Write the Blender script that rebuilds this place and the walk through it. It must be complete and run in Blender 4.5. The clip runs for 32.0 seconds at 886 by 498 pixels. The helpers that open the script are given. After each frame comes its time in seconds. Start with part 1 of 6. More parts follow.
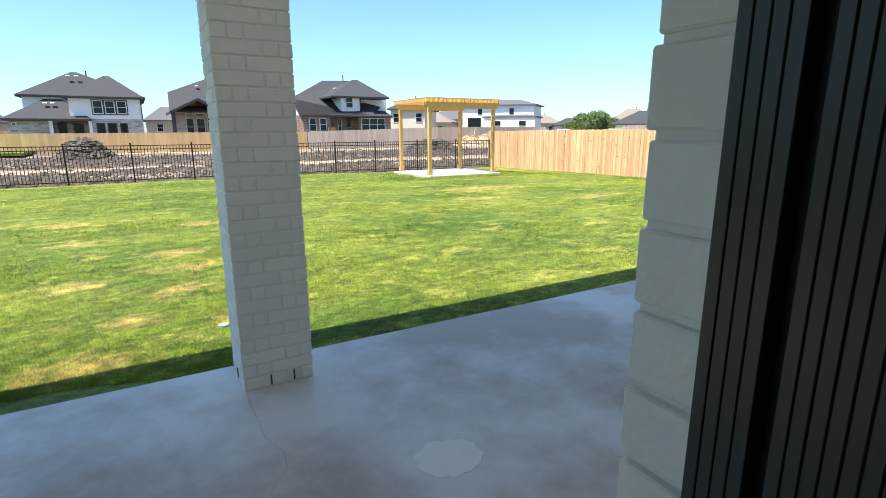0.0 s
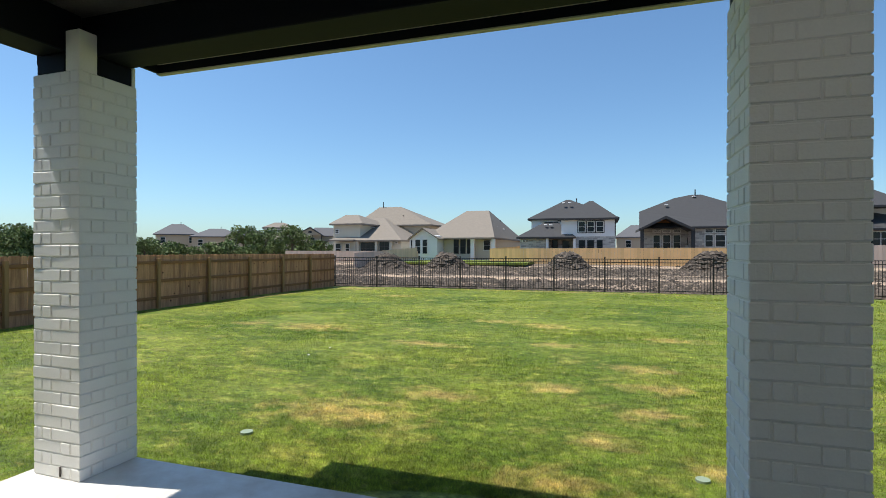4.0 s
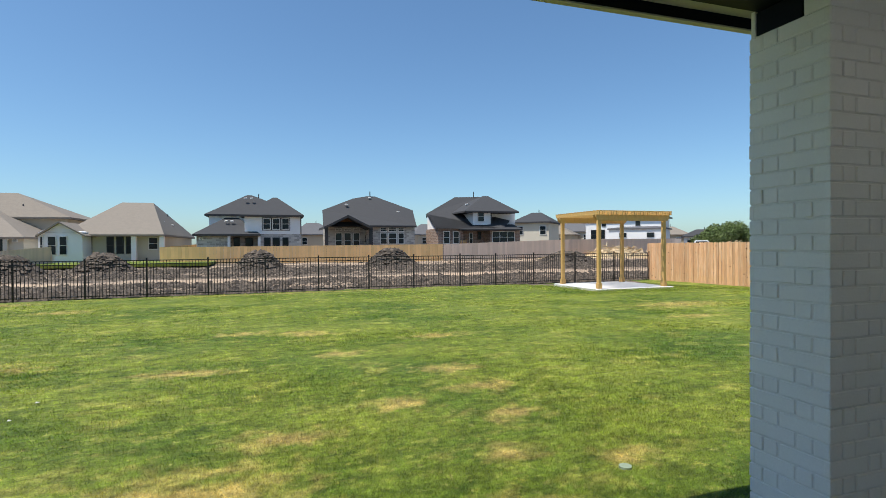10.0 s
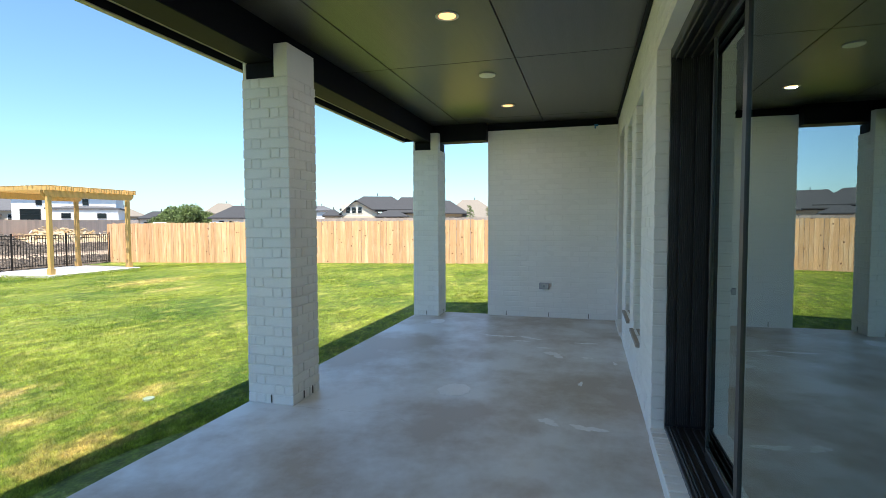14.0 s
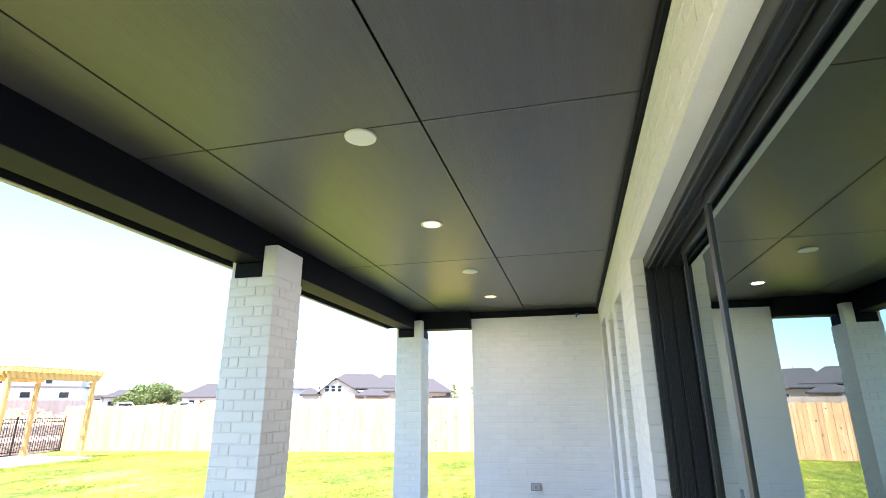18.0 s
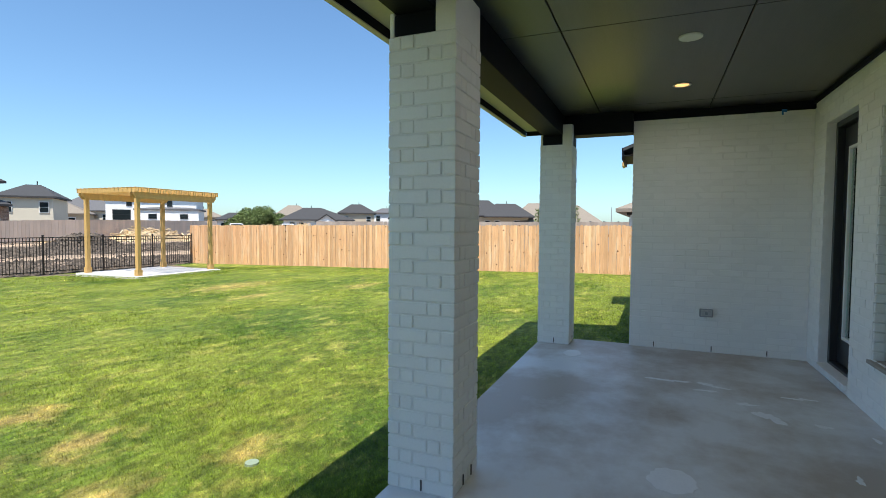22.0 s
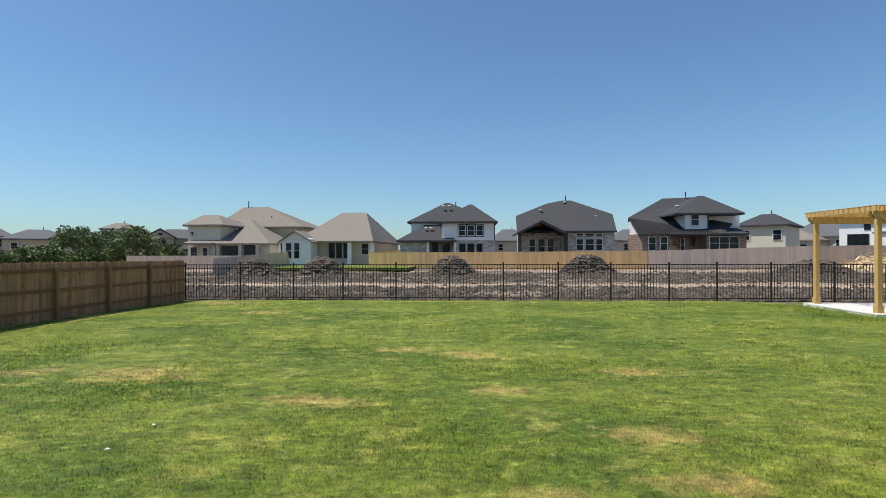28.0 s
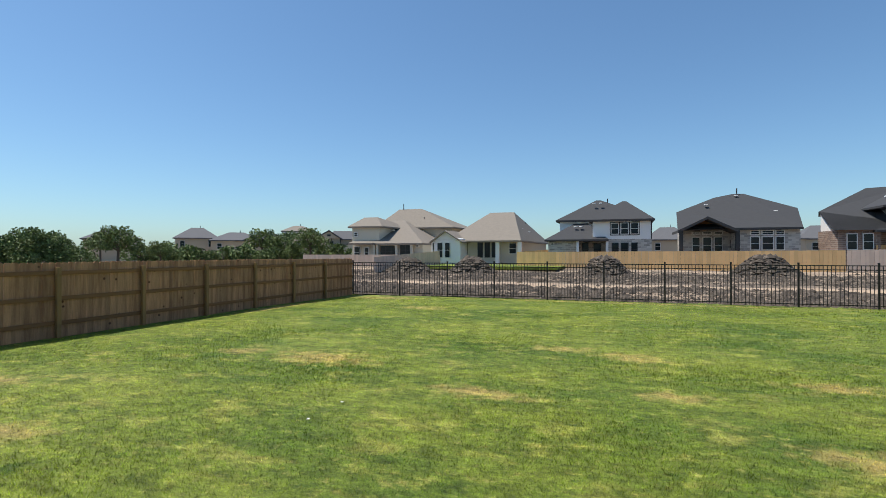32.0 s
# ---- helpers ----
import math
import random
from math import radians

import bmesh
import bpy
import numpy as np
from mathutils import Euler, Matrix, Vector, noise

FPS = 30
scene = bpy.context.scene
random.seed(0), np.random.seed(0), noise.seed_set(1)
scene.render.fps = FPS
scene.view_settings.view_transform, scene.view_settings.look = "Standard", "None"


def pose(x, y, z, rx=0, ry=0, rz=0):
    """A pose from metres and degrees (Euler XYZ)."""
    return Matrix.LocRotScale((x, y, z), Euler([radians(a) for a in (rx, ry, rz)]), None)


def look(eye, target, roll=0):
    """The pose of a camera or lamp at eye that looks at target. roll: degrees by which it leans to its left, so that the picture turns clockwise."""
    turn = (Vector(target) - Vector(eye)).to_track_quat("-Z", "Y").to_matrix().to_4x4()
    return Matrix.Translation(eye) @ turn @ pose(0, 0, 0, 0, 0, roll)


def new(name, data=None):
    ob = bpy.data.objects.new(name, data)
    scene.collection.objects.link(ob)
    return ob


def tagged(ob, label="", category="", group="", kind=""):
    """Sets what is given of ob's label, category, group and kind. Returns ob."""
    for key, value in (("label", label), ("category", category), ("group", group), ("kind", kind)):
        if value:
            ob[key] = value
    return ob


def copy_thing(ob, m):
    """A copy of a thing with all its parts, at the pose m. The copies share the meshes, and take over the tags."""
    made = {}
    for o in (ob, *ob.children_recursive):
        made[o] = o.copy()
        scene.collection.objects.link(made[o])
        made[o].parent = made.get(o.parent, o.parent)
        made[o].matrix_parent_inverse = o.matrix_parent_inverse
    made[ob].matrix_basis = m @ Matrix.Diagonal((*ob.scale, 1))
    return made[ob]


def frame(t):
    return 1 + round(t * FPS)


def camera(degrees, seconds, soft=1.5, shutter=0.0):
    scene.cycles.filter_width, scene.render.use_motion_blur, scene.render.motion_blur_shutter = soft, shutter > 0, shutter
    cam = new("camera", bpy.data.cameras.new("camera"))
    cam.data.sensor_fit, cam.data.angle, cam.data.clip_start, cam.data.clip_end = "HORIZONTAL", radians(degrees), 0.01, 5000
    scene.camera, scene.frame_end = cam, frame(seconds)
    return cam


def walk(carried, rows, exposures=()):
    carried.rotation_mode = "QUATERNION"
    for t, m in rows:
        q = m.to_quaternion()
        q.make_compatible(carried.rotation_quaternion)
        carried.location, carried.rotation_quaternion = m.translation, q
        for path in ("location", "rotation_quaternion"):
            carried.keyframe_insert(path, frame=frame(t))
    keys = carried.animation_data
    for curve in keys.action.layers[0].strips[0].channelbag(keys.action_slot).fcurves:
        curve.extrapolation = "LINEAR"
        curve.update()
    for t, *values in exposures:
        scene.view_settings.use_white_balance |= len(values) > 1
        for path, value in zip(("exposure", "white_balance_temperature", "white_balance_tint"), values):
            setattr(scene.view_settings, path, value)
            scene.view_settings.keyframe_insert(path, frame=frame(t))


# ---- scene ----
cam = camera(82.0, 32.0, 0.65)
PATH = [
    (0, (1.5, -0.365, 1.53), (2.473, 1.323, 1.08), -0.2),
    (0.5, (1.44, -0.31, 1.575), (2.373, 1.418, 1.197), 0.0),
    (1, (1.427, -0.23, 1.634), (2.21, 1.589, 1.358), -0.5),
    (1.5, (1.451, -0.014, 1.636), (2.032, 1.889, 1.435), -0.4),
    (2, (1.432, 0.127, 1.635), (1.765, 2.095, 1.499), -0.5),
    (2.5, (1.428, 0.3, 1.592), (1.512, 2.296, 1.502), -0.4),
    (3, (1.393, 0.46, 1.544), (1.225, 2.453, 1.492), -0.4),
    (3.5, (1.355, 0.37, 1.508), (0.94, 2.326, 1.49), -0.2),
    (4, (1.324, 0.29, 1.503), (0.698, 2.19, 1.499), 0),
    (4.5, (1.30, 0.32, 1.506), (0.497, 2.151, 1.510), 0.1),
    (6.5, (0.702, 0.758, 1.481), (-0.205, 2.54, 1.486), 0.2),
    (7, (0.441, 0.868, 1.514), (-0.378, 2.692, 1.507), 0.3),
    (7.5, (0.205, 0.911, 1.565), (-0.489, 2.787, 1.55), 0.1),
    (8, (-0.0, 1.027, 1.555), (-0.527, 2.956, 1.541), 0.1),
    (8.5, (-0.206, 1.123, 1.552), (-0.497, 3.101, 1.539), 0),
    (9, (-0.365, 1.157, 1.544), (-0.39, 3.156, 1.529), -0.2),
    (9.5, (-0.46, 1.134, 1.555), (-0.178, 3.114, 1.543), -0.3),
    (10, (-0.532, 0.995, 1.575), (0.083, 2.898, 1.555), -0.4),
    (10.5, (-0.652, 0.853, 1.579), (0.297, 2.613, 1.553), -0.5),
    (11, (-0.806, 0.755, 1.564), (0.455, 2.308, 1.539), -0.1),
    (11.5, (-0.979, 0.67, 1.546), (0.545, 1.964, 1.511), -0),
    (12, (-1.177, 0.562, 1.513), (0.533, 1.598, 1.465), -0.1),
    (12.5, (-1.317, 0.494, 1.484), (0.507, 1.31, 1.424), -0.2),
    (13, (-1.486, 0.433, 1.447), (0.397, 1.102, 1.357), -0.2),
    (13.5, (-1.666, 0.378, 1.411), (0.241, 0.969, 1.293), -0.2),
    (14, (-1.729, 0.367, 1.478), (0.192, 0.914, 1.379), -0.2),
    (14.5, (-1.779, 0.364, 1.592), (0.149, 0.894, 1.581), 0.2),
    (15, (-1.817, 0.351, 1.654), (0.104, 0.872, 1.845), 0.2),
    (15.5, (-1.823, 0.358, 1.694), (0.055, 0.865, 2.155), 0.2),
    (17.5, (-1.722, 0.418, 1.713), (0.008, 0.844, 2.621), -0.7),
    (18, (-1.699, 0.377, 1.663), (0.159, 0.84, 2.239), -0.2),
    (18.5, (-1.708, 0.349, 1.575), (0.218, 0.819, 1.833), -0.4),
    (19, (-1.708, 0.375, 1.539), (0.236, 0.843, 1.554), -0.3),
    (19.5, (-1.685, 0.428, 1.537), (0.257, 0.891, 1.418), -0.2),
    (20, (-1.57, 0.51, 1.526), (0.369, 0.971, 1.351), -0.1),
    (20.5, (-1.396, 0.679, 1.55), (0.536, 1.161, 1.363), 0.2),
    (21, (-1.204, 0.973, 1.543), (0.713, 1.519, 1.38), 0.2),
    (21.5, (-1.014, 1.282, 1.55), (0.872, 1.934, 1.424), 0.4),
    (22, (-0.79, 1.626, 1.559), (1.054, 2.395, 1.471), 0.4),
    (22.5, (-0.573, 2.013, 1.56), (1.226, 2.884, 1.512), 0.1),
    (23, (-0.308, 2.283, 1.534), (1.441, 3.252, 1.515), 0.2),
    (23.5, (-0.068, 2.55, 1.495), (1.628, 3.611, 1.491), -0.1),
    (24, (0.051, 2.787, 1.465), (1.671, 3.96, 1.471), -0.0),
    (24.5, (0.116, 3.008, 1.452), (1.62, 4.326, 1.462), -0.4),
    (25, (0.184, 3.109, 1.481), (1.524, 4.593, 1.5), -0.5),
    (25.5, (0.269, 3.211, 1.51), (1.397, 4.862, 1.534), -0.3),
    (26, (0.341, 3.302, 1.531), (1.21, 5.103, 1.557), -0.3),
    (26.5, (0.37, 3.323, 1.54), (0.968, 5.231, 1.564), -0.2),
    (28.5, (0.02, 2.784, 1.56), (-0.356, 4.748, 1.569), -0.1),
    (29, (-0.046, 2.778, 1.55), (-0.665, 4.68, 1.559), 0.0),
    (29.5, (-0.138, 2.82, 1.517), (-1.003, 4.624, 1.527), 0.2),
    (30, (-0.255, 2.87, 1.477), (-1.33, 4.557, 1.49), 0.5),
    (30.5, (-0.329, 2.938, 1.46), (-1.539, 4.53, 1.47), 0.5),
    (31, (-0.316, 2.936, 1.461), (-1.561, 4.501, 1.473), 0.3),
    (31.5, (-0.224, 2.872, 1.49), (-1.321, 4.544, 1.501), 0.2),
    (32, (-0.054, 2.766, 1.529), (-0.749, 4.642, 1.538), -0.1),
]
EXPOSURES = [(t, stops, 6500, 24 if 17 < t < 18.2 else 11) for t, stops in (
    (0, 1.15), (0.5, 0.95), (1.5, 0.7), (2.2, 0.58), (3, 0.48), (4.5, 0.40), (7, 0.34), (8, 0.3), (9, 0.27), (10, 0.32), (11, 0.58), (12, 0.92), (13, 1.1), (15, 1.2), (15.5, 1.24), (16.5, 1.8),
    (17.5, 2.65), (18.0, 2.5), (18.5, 1.4), (19, 1.22), (21, 1.1), (22, 0.74), (23, 0.46), (24, 0.3), (25, 0.14), (26, 0.1), (29, 0.17), (32, 0.22))]
walk(cam, [(t, look(eye, target, roll)) for t, eye, target, roll in PATH], EXPOSURES)

# ---- world, sun, exposure ----
SUN_DIR = Vector((1.0, 0.18, -2.15)).normalized()
world = bpy.data.worlds.new("sky")
scene.world = world
world.use_nodes = True
wn = world.node_tree.nodes
sky = wn.new("ShaderNodeTexSky")
sky.sky_type = "NISHITA"
sky.sun_disc = False
sky.sun_elevation = math.asin(-SUN_DIR.z)
sky.sun_rotation = math.atan2(-SUN_DIR.x, -SUN_DIR.y)
sky.air_density = 1.0
sky.dust_density = 0.6
sky.ozone_density = 1.8
wn["Background"].inputs["Strength"].default_value = 0.106
clear = wn.new("ShaderNodeMix")
clear.data_type, clear.blend_type = "RGBA", "MULTIPLY"
clear.inputs["Factor"].default_value = 1.0
clear.inputs["B"].default_value = (0.79, 1.06, 1.23, 1)
haze = wn.new("ShaderNodeGamma")
haze.inputs["Gamma"].default_value = 0.93
world.node_tree.links.new(sky.outputs[0], haze.inputs["Color"])
world.node_tree.links.new(haze.outputs[0], clear.inputs["A"])
world.node_tree.links.new(clear.outputs["Result"], wn["Background"].inputs["Color"])
sun = new("sun", bpy.data.lights.new("sun", "SUN"))
sun.data.energy = 4.6
sun.data.angle = radians(0.53)
sun.data.color = (1.0, 0.95, 0.86)
sun.matrix_world = look((0, 0, 40), Vector((0, 0, 40)) + SUN_DIR)


# ---- materials ----
def material(name, color, rough=0.7, metal=0.0, vary=0.12, scale=6.0, bump=0.15, bump_scale=60.0, stretch=(1, 1, 1), second=None, mix=0.5, island=0.0, obj=0.0, mix_scale=1.5, spec=0.5, bump_dist=0.004, knots=0.0):
    """Principled paint, wood or stone with grain at two scales; island and obj shift the tone piece by piece."""
    m = bpy.data.materials.new(name)
    m.use_nodes = True
    n, l = m.node_tree.nodes, m.node_tree.links
    b = n["Principled BSDF"]
    b.inputs["Roughness"].default_value = rough
    b.inputs["Metallic"].default_value = metal
    b.inputs["Specular IOR Level"].default_value = spec
    geo = n.new("ShaderNodeNewGeometry")
    mp = n.new("ShaderNodeMapping")
    mp.inputs["Scale"].default_value = stretch
    l.new(geo.outputs["Position"], mp.inputs["Vector"])
    big = n.new("ShaderNodeTexNoise")
    big.inputs["Scale"].default_value = scale
    big.inputs["Detail"].default_value = 6
    fine = n.new("ShaderNodeTexNoise")
    fine.inputs["Scale"].default_value = bump_scale
    fine.inputs["Detail"].default_value = 5
    for t in (big, fine):
        l.new(mp.outputs[0], t.inputs["Vector"])
    col = n.new("ShaderNodeRGB")
    col.outputs[0].default_value = (*color, 1)
    out = col.outputs[0]
    if second:
        slow = n.new("ShaderNodeTexNoise")
        slow.inputs["Scale"].default_value = mix_scale
        slow.inputs["Detail"].default_value = 8
        slow.inputs["Roughness"].default_value = 0.65
        l.new(mp.outputs[0], slow.inputs["Vector"])
        ramp = n.new("ShaderNodeMapRange")
        ramp.inputs["From Min"].default_value = 0.62 - mix * 0.3
        ramp.inputs["From Max"].default_value = 0.78 - mix * 0.3
        l.new(slow.outputs["Fac"], ramp.inputs["Value"])
        mx = n.new("ShaderNodeMix")
        mx.data_type = "RGBA"
        l.new(ramp.outputs[0], mx.inputs["Factor"])
        l.new(out, mx.inputs["A"])
        mx.inputs["B"].default_value = (*second, 1)
        out = mx.outputs["Result"]
    if knots:
        cell = n.new("ShaderNodeTexVoronoi")
        cell.inputs["Scale"].default_value = 3.2
        l.new(geo.outputs["Position"], cell.inputs["Vector"])
        spot = n.new("ShaderNodeMapRange")
        spot.inputs["From Min"].default_value, spot.inputs["From Max"].default_value = knots * 1.3, knots * 0.7
        l.new(cell.outputs["Distance"], spot.inputs["Value"])
        kn = n.new("ShaderNodeMix")
        kn.data_type = "RGBA"
        l.new(spot.outputs[0], kn.inputs["Factor"])
        l.new(out, kn.inputs["A"])
        kn.inputs["B"].default_value = (0.10, 0.035, 0.014, 1)
        out = kn.outputs["Result"]
    val = n.new("ShaderNodeMapRange")
    val.inputs["To Min"].default_value = 1 - vary * 1.6
    val.inputs["To Max"].default_value = 1 + vary * 1.6
    add = n.new("ShaderNodeMath")
    add.operation = "ADD"
    half = n.new("ShaderNodeMath")
    half.operation = "MULTIPLY"
    half.inputs[1].default_value = 0.5
    l.new(big.outputs["Fac"], add.inputs[0])
    l.new(fine.outputs["Fac"], add.inputs[1])
    l.new(add.outputs[0], half.inputs[0])
    l.new(half.outputs[0], val.inputs["Value"])
    value = val.outputs[0]
    for amount, node, sock in ((island, "g", "Random Per Island"), (obj, "o", "Random")):
        if amount:
            src = geo if node == "g" else n.new("ShaderNodeObjectInfo")
            mr = n.new("ShaderNodeMapRange")
            mr.inputs["To Min"].default_value = 1 - amount
            mr.inputs["To Max"].default_value = 1 + amount
            l.new(src.outputs[sock], mr.inputs["Value"])
            mul = n.new("ShaderNodeMath")
            mul.operation = "MULTIPLY"
            l.new(value, mul.inputs[0])
            l.new(mr.outputs[0], mul.inputs[1])
            value = mul.outputs[0]
    hsv = n.new("ShaderNodeHueSaturation")
    l.new(out, hsv.inputs["Color"])
    l.new(value, hsv.inputs["Value"])
    l.new(hsv.outputs[0], b.inputs["Base Color"])
    if bump:
        bp = n.new("ShaderNodeBump")
        bp.inputs["Strength"].default_value = bump
        bp.inputs["Distance"].default_value = bump_dist
        l.new(fine.outputs["Fac"], bp.inputs["Height"])
        l.new(bp.outputs[0], b.inputs["Normal"])
    return m


PAINTED_BRICK = material("painted_brick", (0.83, 0.82, 0.785), 0.75, vary=0.05, scale=5, bump=0.35, bump_scale=90, obj=0.02)
SILL_STONE = material("bare_sill_brick", (0.36, 0.315, 0.265), 0.85, vary=0.2, scale=14, bump=0.4, bump_scale=90)
MORTAR = material("painted_mortar", (0.80, 0.79, 0.755), 0.7, vary=0.07, scale=9, bump=0.6, bump_scale=140)
CONCRETE = material("patio_concrete", (0.69, 0.68, 0.65), 0.42, vary=0.10, scale=1.1, bump=0.12, bump_scale=160, second=(0.42, 0.35, 0.28), mix=0.70, mix_scale=0.55)
CONCRETE_WHITE = material("pad_concrete", (0.62, 0.60, 0.56), 0.8, vary=0.07, scale=2, bump=0.2, bump_scale=120)
PATCH = material("concrete_patch", (0.80, 0.79, 0.77), 0.75, vary=0.08, scale=9, bump=0.1)
# near-black colour standing in for the shade inside weep holes
HOLE_SHADE = material("hole_shade", (0.10, 0.09, 0.08), 0.9, bump=0)
HAIRLINE = material("hairline_crack", (0.36, 0.33, 0.29), 0.9, bump=0)
DARK_CEILING = material("dark_ceiling_paint", (0.052, 0.049, 0.0465), 0.34, vary=0.4, scale=2.2, bump=0.75, bump_scale=26, stretch=(0.35, 7, 1), bump_dist=0.002, spec=1.0)
DARK_TRIM = material("dark_trim_paint", (0.006, 0.0075, 0.011), 0.6, vary=0.15, scale=8, bump=0.1, spec=0.12)
BEIGE_TRIM = material("beige_trim_paint", (0.42, 0.39, 0.30), 0.6, vary=0.08, scale=6)
BLACK_METAL = material("black_aluminium", (0.028, 0.032, 0.034), 0.35, vary=0.1, scale=14, bump=0.04, spec=0.4)
BLACK_IRON = material("black_fence_metal", (0.014, 0.012, 0.011), 0.42, metal=0.2, vary=0.2, scale=20, bump=0.1)
STEEL = material("galvanised_steel", (0.45, 0.46, 0.47), 0.4, metal=0.8, vary=0.15, scale=30)
WHITE_PLASTIC = material("white_plastic", (0.78, 0.77, 0.74), 0.4, vary=0.03)
GREY_PLASTIC = material("grey_plastic", (0.28, 0.30, 0.32), 0.5, vary=0.05)
CEDAR = material("new_cedar", (0.62, 0.345, 0.175), 0.75, vary=0.32, scale=4, bump=0.3, bump_scale=40, stretch=(6, 6, 0.6), obj=0.19, knots=0.09, second=(0.69, 0.45, 0.27), mix=0.42, mix_scale=1.2)
OLD_WOOD = material("weathered_pine", (0.48, 0.245, 0.12), 0.85, vary=0.42, scale=4, bump=0.4, bump_scale=40, stretch=(6, 6, 0.6), obj=0.19, knots=0.10, second=(0.31, 0.145, 0.07), mix=0.6, mix_scale=0.9)
POST_WOOD = material("treated_post", (0.34, 0.185, 0.07), 0.8, vary=0.22, scale=3, bump=0.3, bump_scale=40, stretch=(6, 6, 0.6), obj=0.2)
RAIL_WOOD = material("treated_rail", (0.235, 0.105, 0.038), 0.8, vary=0.2, scale=3, bump=0.3, bump_scale=40, stretch=(6, 0.6, 6), obj=0.15)
PERGOLA_WOOD = material("treated_yellow_pine", (0.55, 0.335, 0.115), 0.7, vary=0.24, scale=5, bump=0.25, bump_scale=50, stretch=(4, 4, 1), obj=0.1)
FAR_FENCE = material("tan_fence", (0.80, 0.50, 0.225), 0.8, vary=0.14, scale=1.5, island=0.12)
FAR_FENCE_GREY = material("grey_pink_fence", (0.66, 0.50, 0.39), 0.8, vary=0.12, scale=1.5, island=0.1)
FAR_FENCE_DULL = material("weathered_grey_fence", (0.33, 0.275, 0.23), 0.85, vary=0.15, scale=1.5, island=0.15)
ROOF_DARK = material("charcoal_shingle", (0.045, 0.0455, 0.048), 0.9, vary=0.18, scale=3, bump=0.3, bump_scale=12)
ROOF_TAN = material("weathered_shingle", (0.215, 0.185, 0.15), 0.9, vary=0.18, scale=3, bump=0.3, bump_scale=12)
ROOF_GREY = material("grey_shingle", (0.11, 0.11, 0.115), 0.9, vary=0.15, scale=3, bump=0.2, bump_scale=12)
STUCCO_WHITE = material("white_siding", (0.80, 0.80, 0.79), 0.8, vary=0.05, scale=1)
STUCCO_CREAM = material("cream_siding", (0.60, 0.55, 0.44), 0.8, vary=0.06, scale=1)
STUCCO_TAN = material("tan_siding", (0.50, 0.42, 0.31), 0.8, vary=0.06, scale=1)


def brick_veneer(name, one, two, mortar, width, row):
    """Brick or stone courses too far off to tell apart singly, in world metres, with uneven tones."""
    m = material(name, one, 0.9, vary=0.2, scale=3, bump=0)
    n, l = m.node_tree.nodes, m.node_tree.links
    geo = n.new("ShaderNodeNewGeometry")
    sep = n.new("ShaderNodeSeparateXYZ")
    l.new(geo.outputs["Position"], sep.inputs[0])
    run = n.new("ShaderNodeMath")
    run.operation = "ADD"
    l.new(sep.outputs["X"], run.inputs[0])
    l.new(sep.outputs["Y"], run.inputs[1])
    at = n.new("ShaderNodeCombineXYZ")
    l.new(run.outputs[0], at.inputs["X"])
    l.new(sep.outputs["Z"], at.inputs["Y"])
    t = n.new("ShaderNodeTexBrick")
    t.inputs["Scale"].default_value = 1.0
    t.inputs["Brick Width"].default_value, t.inputs["Row Height"].default_value = width, row
    t.inputs["Mortar Size"].default_value = row * 0.09
    for k, c in (("Color1", one), ("Color2", two), ("Mortar", mortar)):
        t.inputs[k].default_value = (*c, 1)
    l.new(at.outputs[0], t.inputs["Vector"])
    hsv = [q for q in n if q.bl_idname == "ShaderNodeHueSaturation"][0]
    l.new(t.outputs["Color"], hsv.inputs["Color"])
    return m


STONE_GREY = brick_veneer("grey_stone", (0.58, 0.55, 0.50), (0.27, 0.255, 0.235), (0.52, 0.49, 0.45), 0.55, 0.2)
STONE_PALE = brick_veneer("pale_brick", (0.60, 0.55, 0.49), (0.47, 0.42, 0.37), (0.60, 0.57, 0.53), 0.23, 0.078)
STONE_RED = brick_veneer("red_brown_brick", (0.30, 0.20, 0.15), (0.17, 0.115, 0.09), (0.36, 0.31, 0.27), 0.5, 0.18)
FAR_TRIM = material("dark_house_trim", (0.03, 0.03, 0.032), 0.6, vary=0.05)
WHITE_TRIM = material("white_house_trim", (0.72, 0.71, 0.68), 0.6, vary=0.04)
BARK = material("bark", (0.11, 0.085, 0.06), 0.95, vary=0.3, scale=8, bump=0.6)
LEAF = material("oak_leaves", (0.112, 0.160, 0.042), 0.7, vary=0.25, scale=0.8, bump=0, island=0.55)
SOIL = material("dark_clay_soil", (0.140, 0.106, 0.076), 0.95, vary=0.3, scale=0.6, bump=0.8, bump_scale=7, stretch=(0.22, 1.1, 1), second=(0.29, 0.215, 0.15), mix=0.6, mix_scale=0.16, bump_dist=0.05)
TRACK = material("dry_clay_track", (0.40, 0.295, 0.20), 0.95, vary=0.22, scale=1.2, bump=0.6, bump_scale=9, stretch=(0.3, 1.2, 1), second=(0.28, 0.21, 0.15), mix=0.5, mix_scale=0.5, bump_dist=0.03)
CLOD = material("soil_clod", (0.088, 0.070, 0.054), 0.95, vary=0.25, scale=3, bump=0.6, bump_scale=20, island=0.6)
PLASTER = material("interior_plaster", (0.55, 0.53, 0.5), 0.9, vary=0.03)
INTERIOR_FLOOR = material("interior_floor", (0.2, 0.16, 0.12), 0.4, vary=0.15, scale=4)
BLUE_TAPE = material("blue_masking_tape", (0.03, 0.17, 0.40), 0.7, vary=0.05)
GREEN_LID = material("green_valve_lid", (0.24, 0.30, 0.21), 0.6, vary=0.1, scale=30)


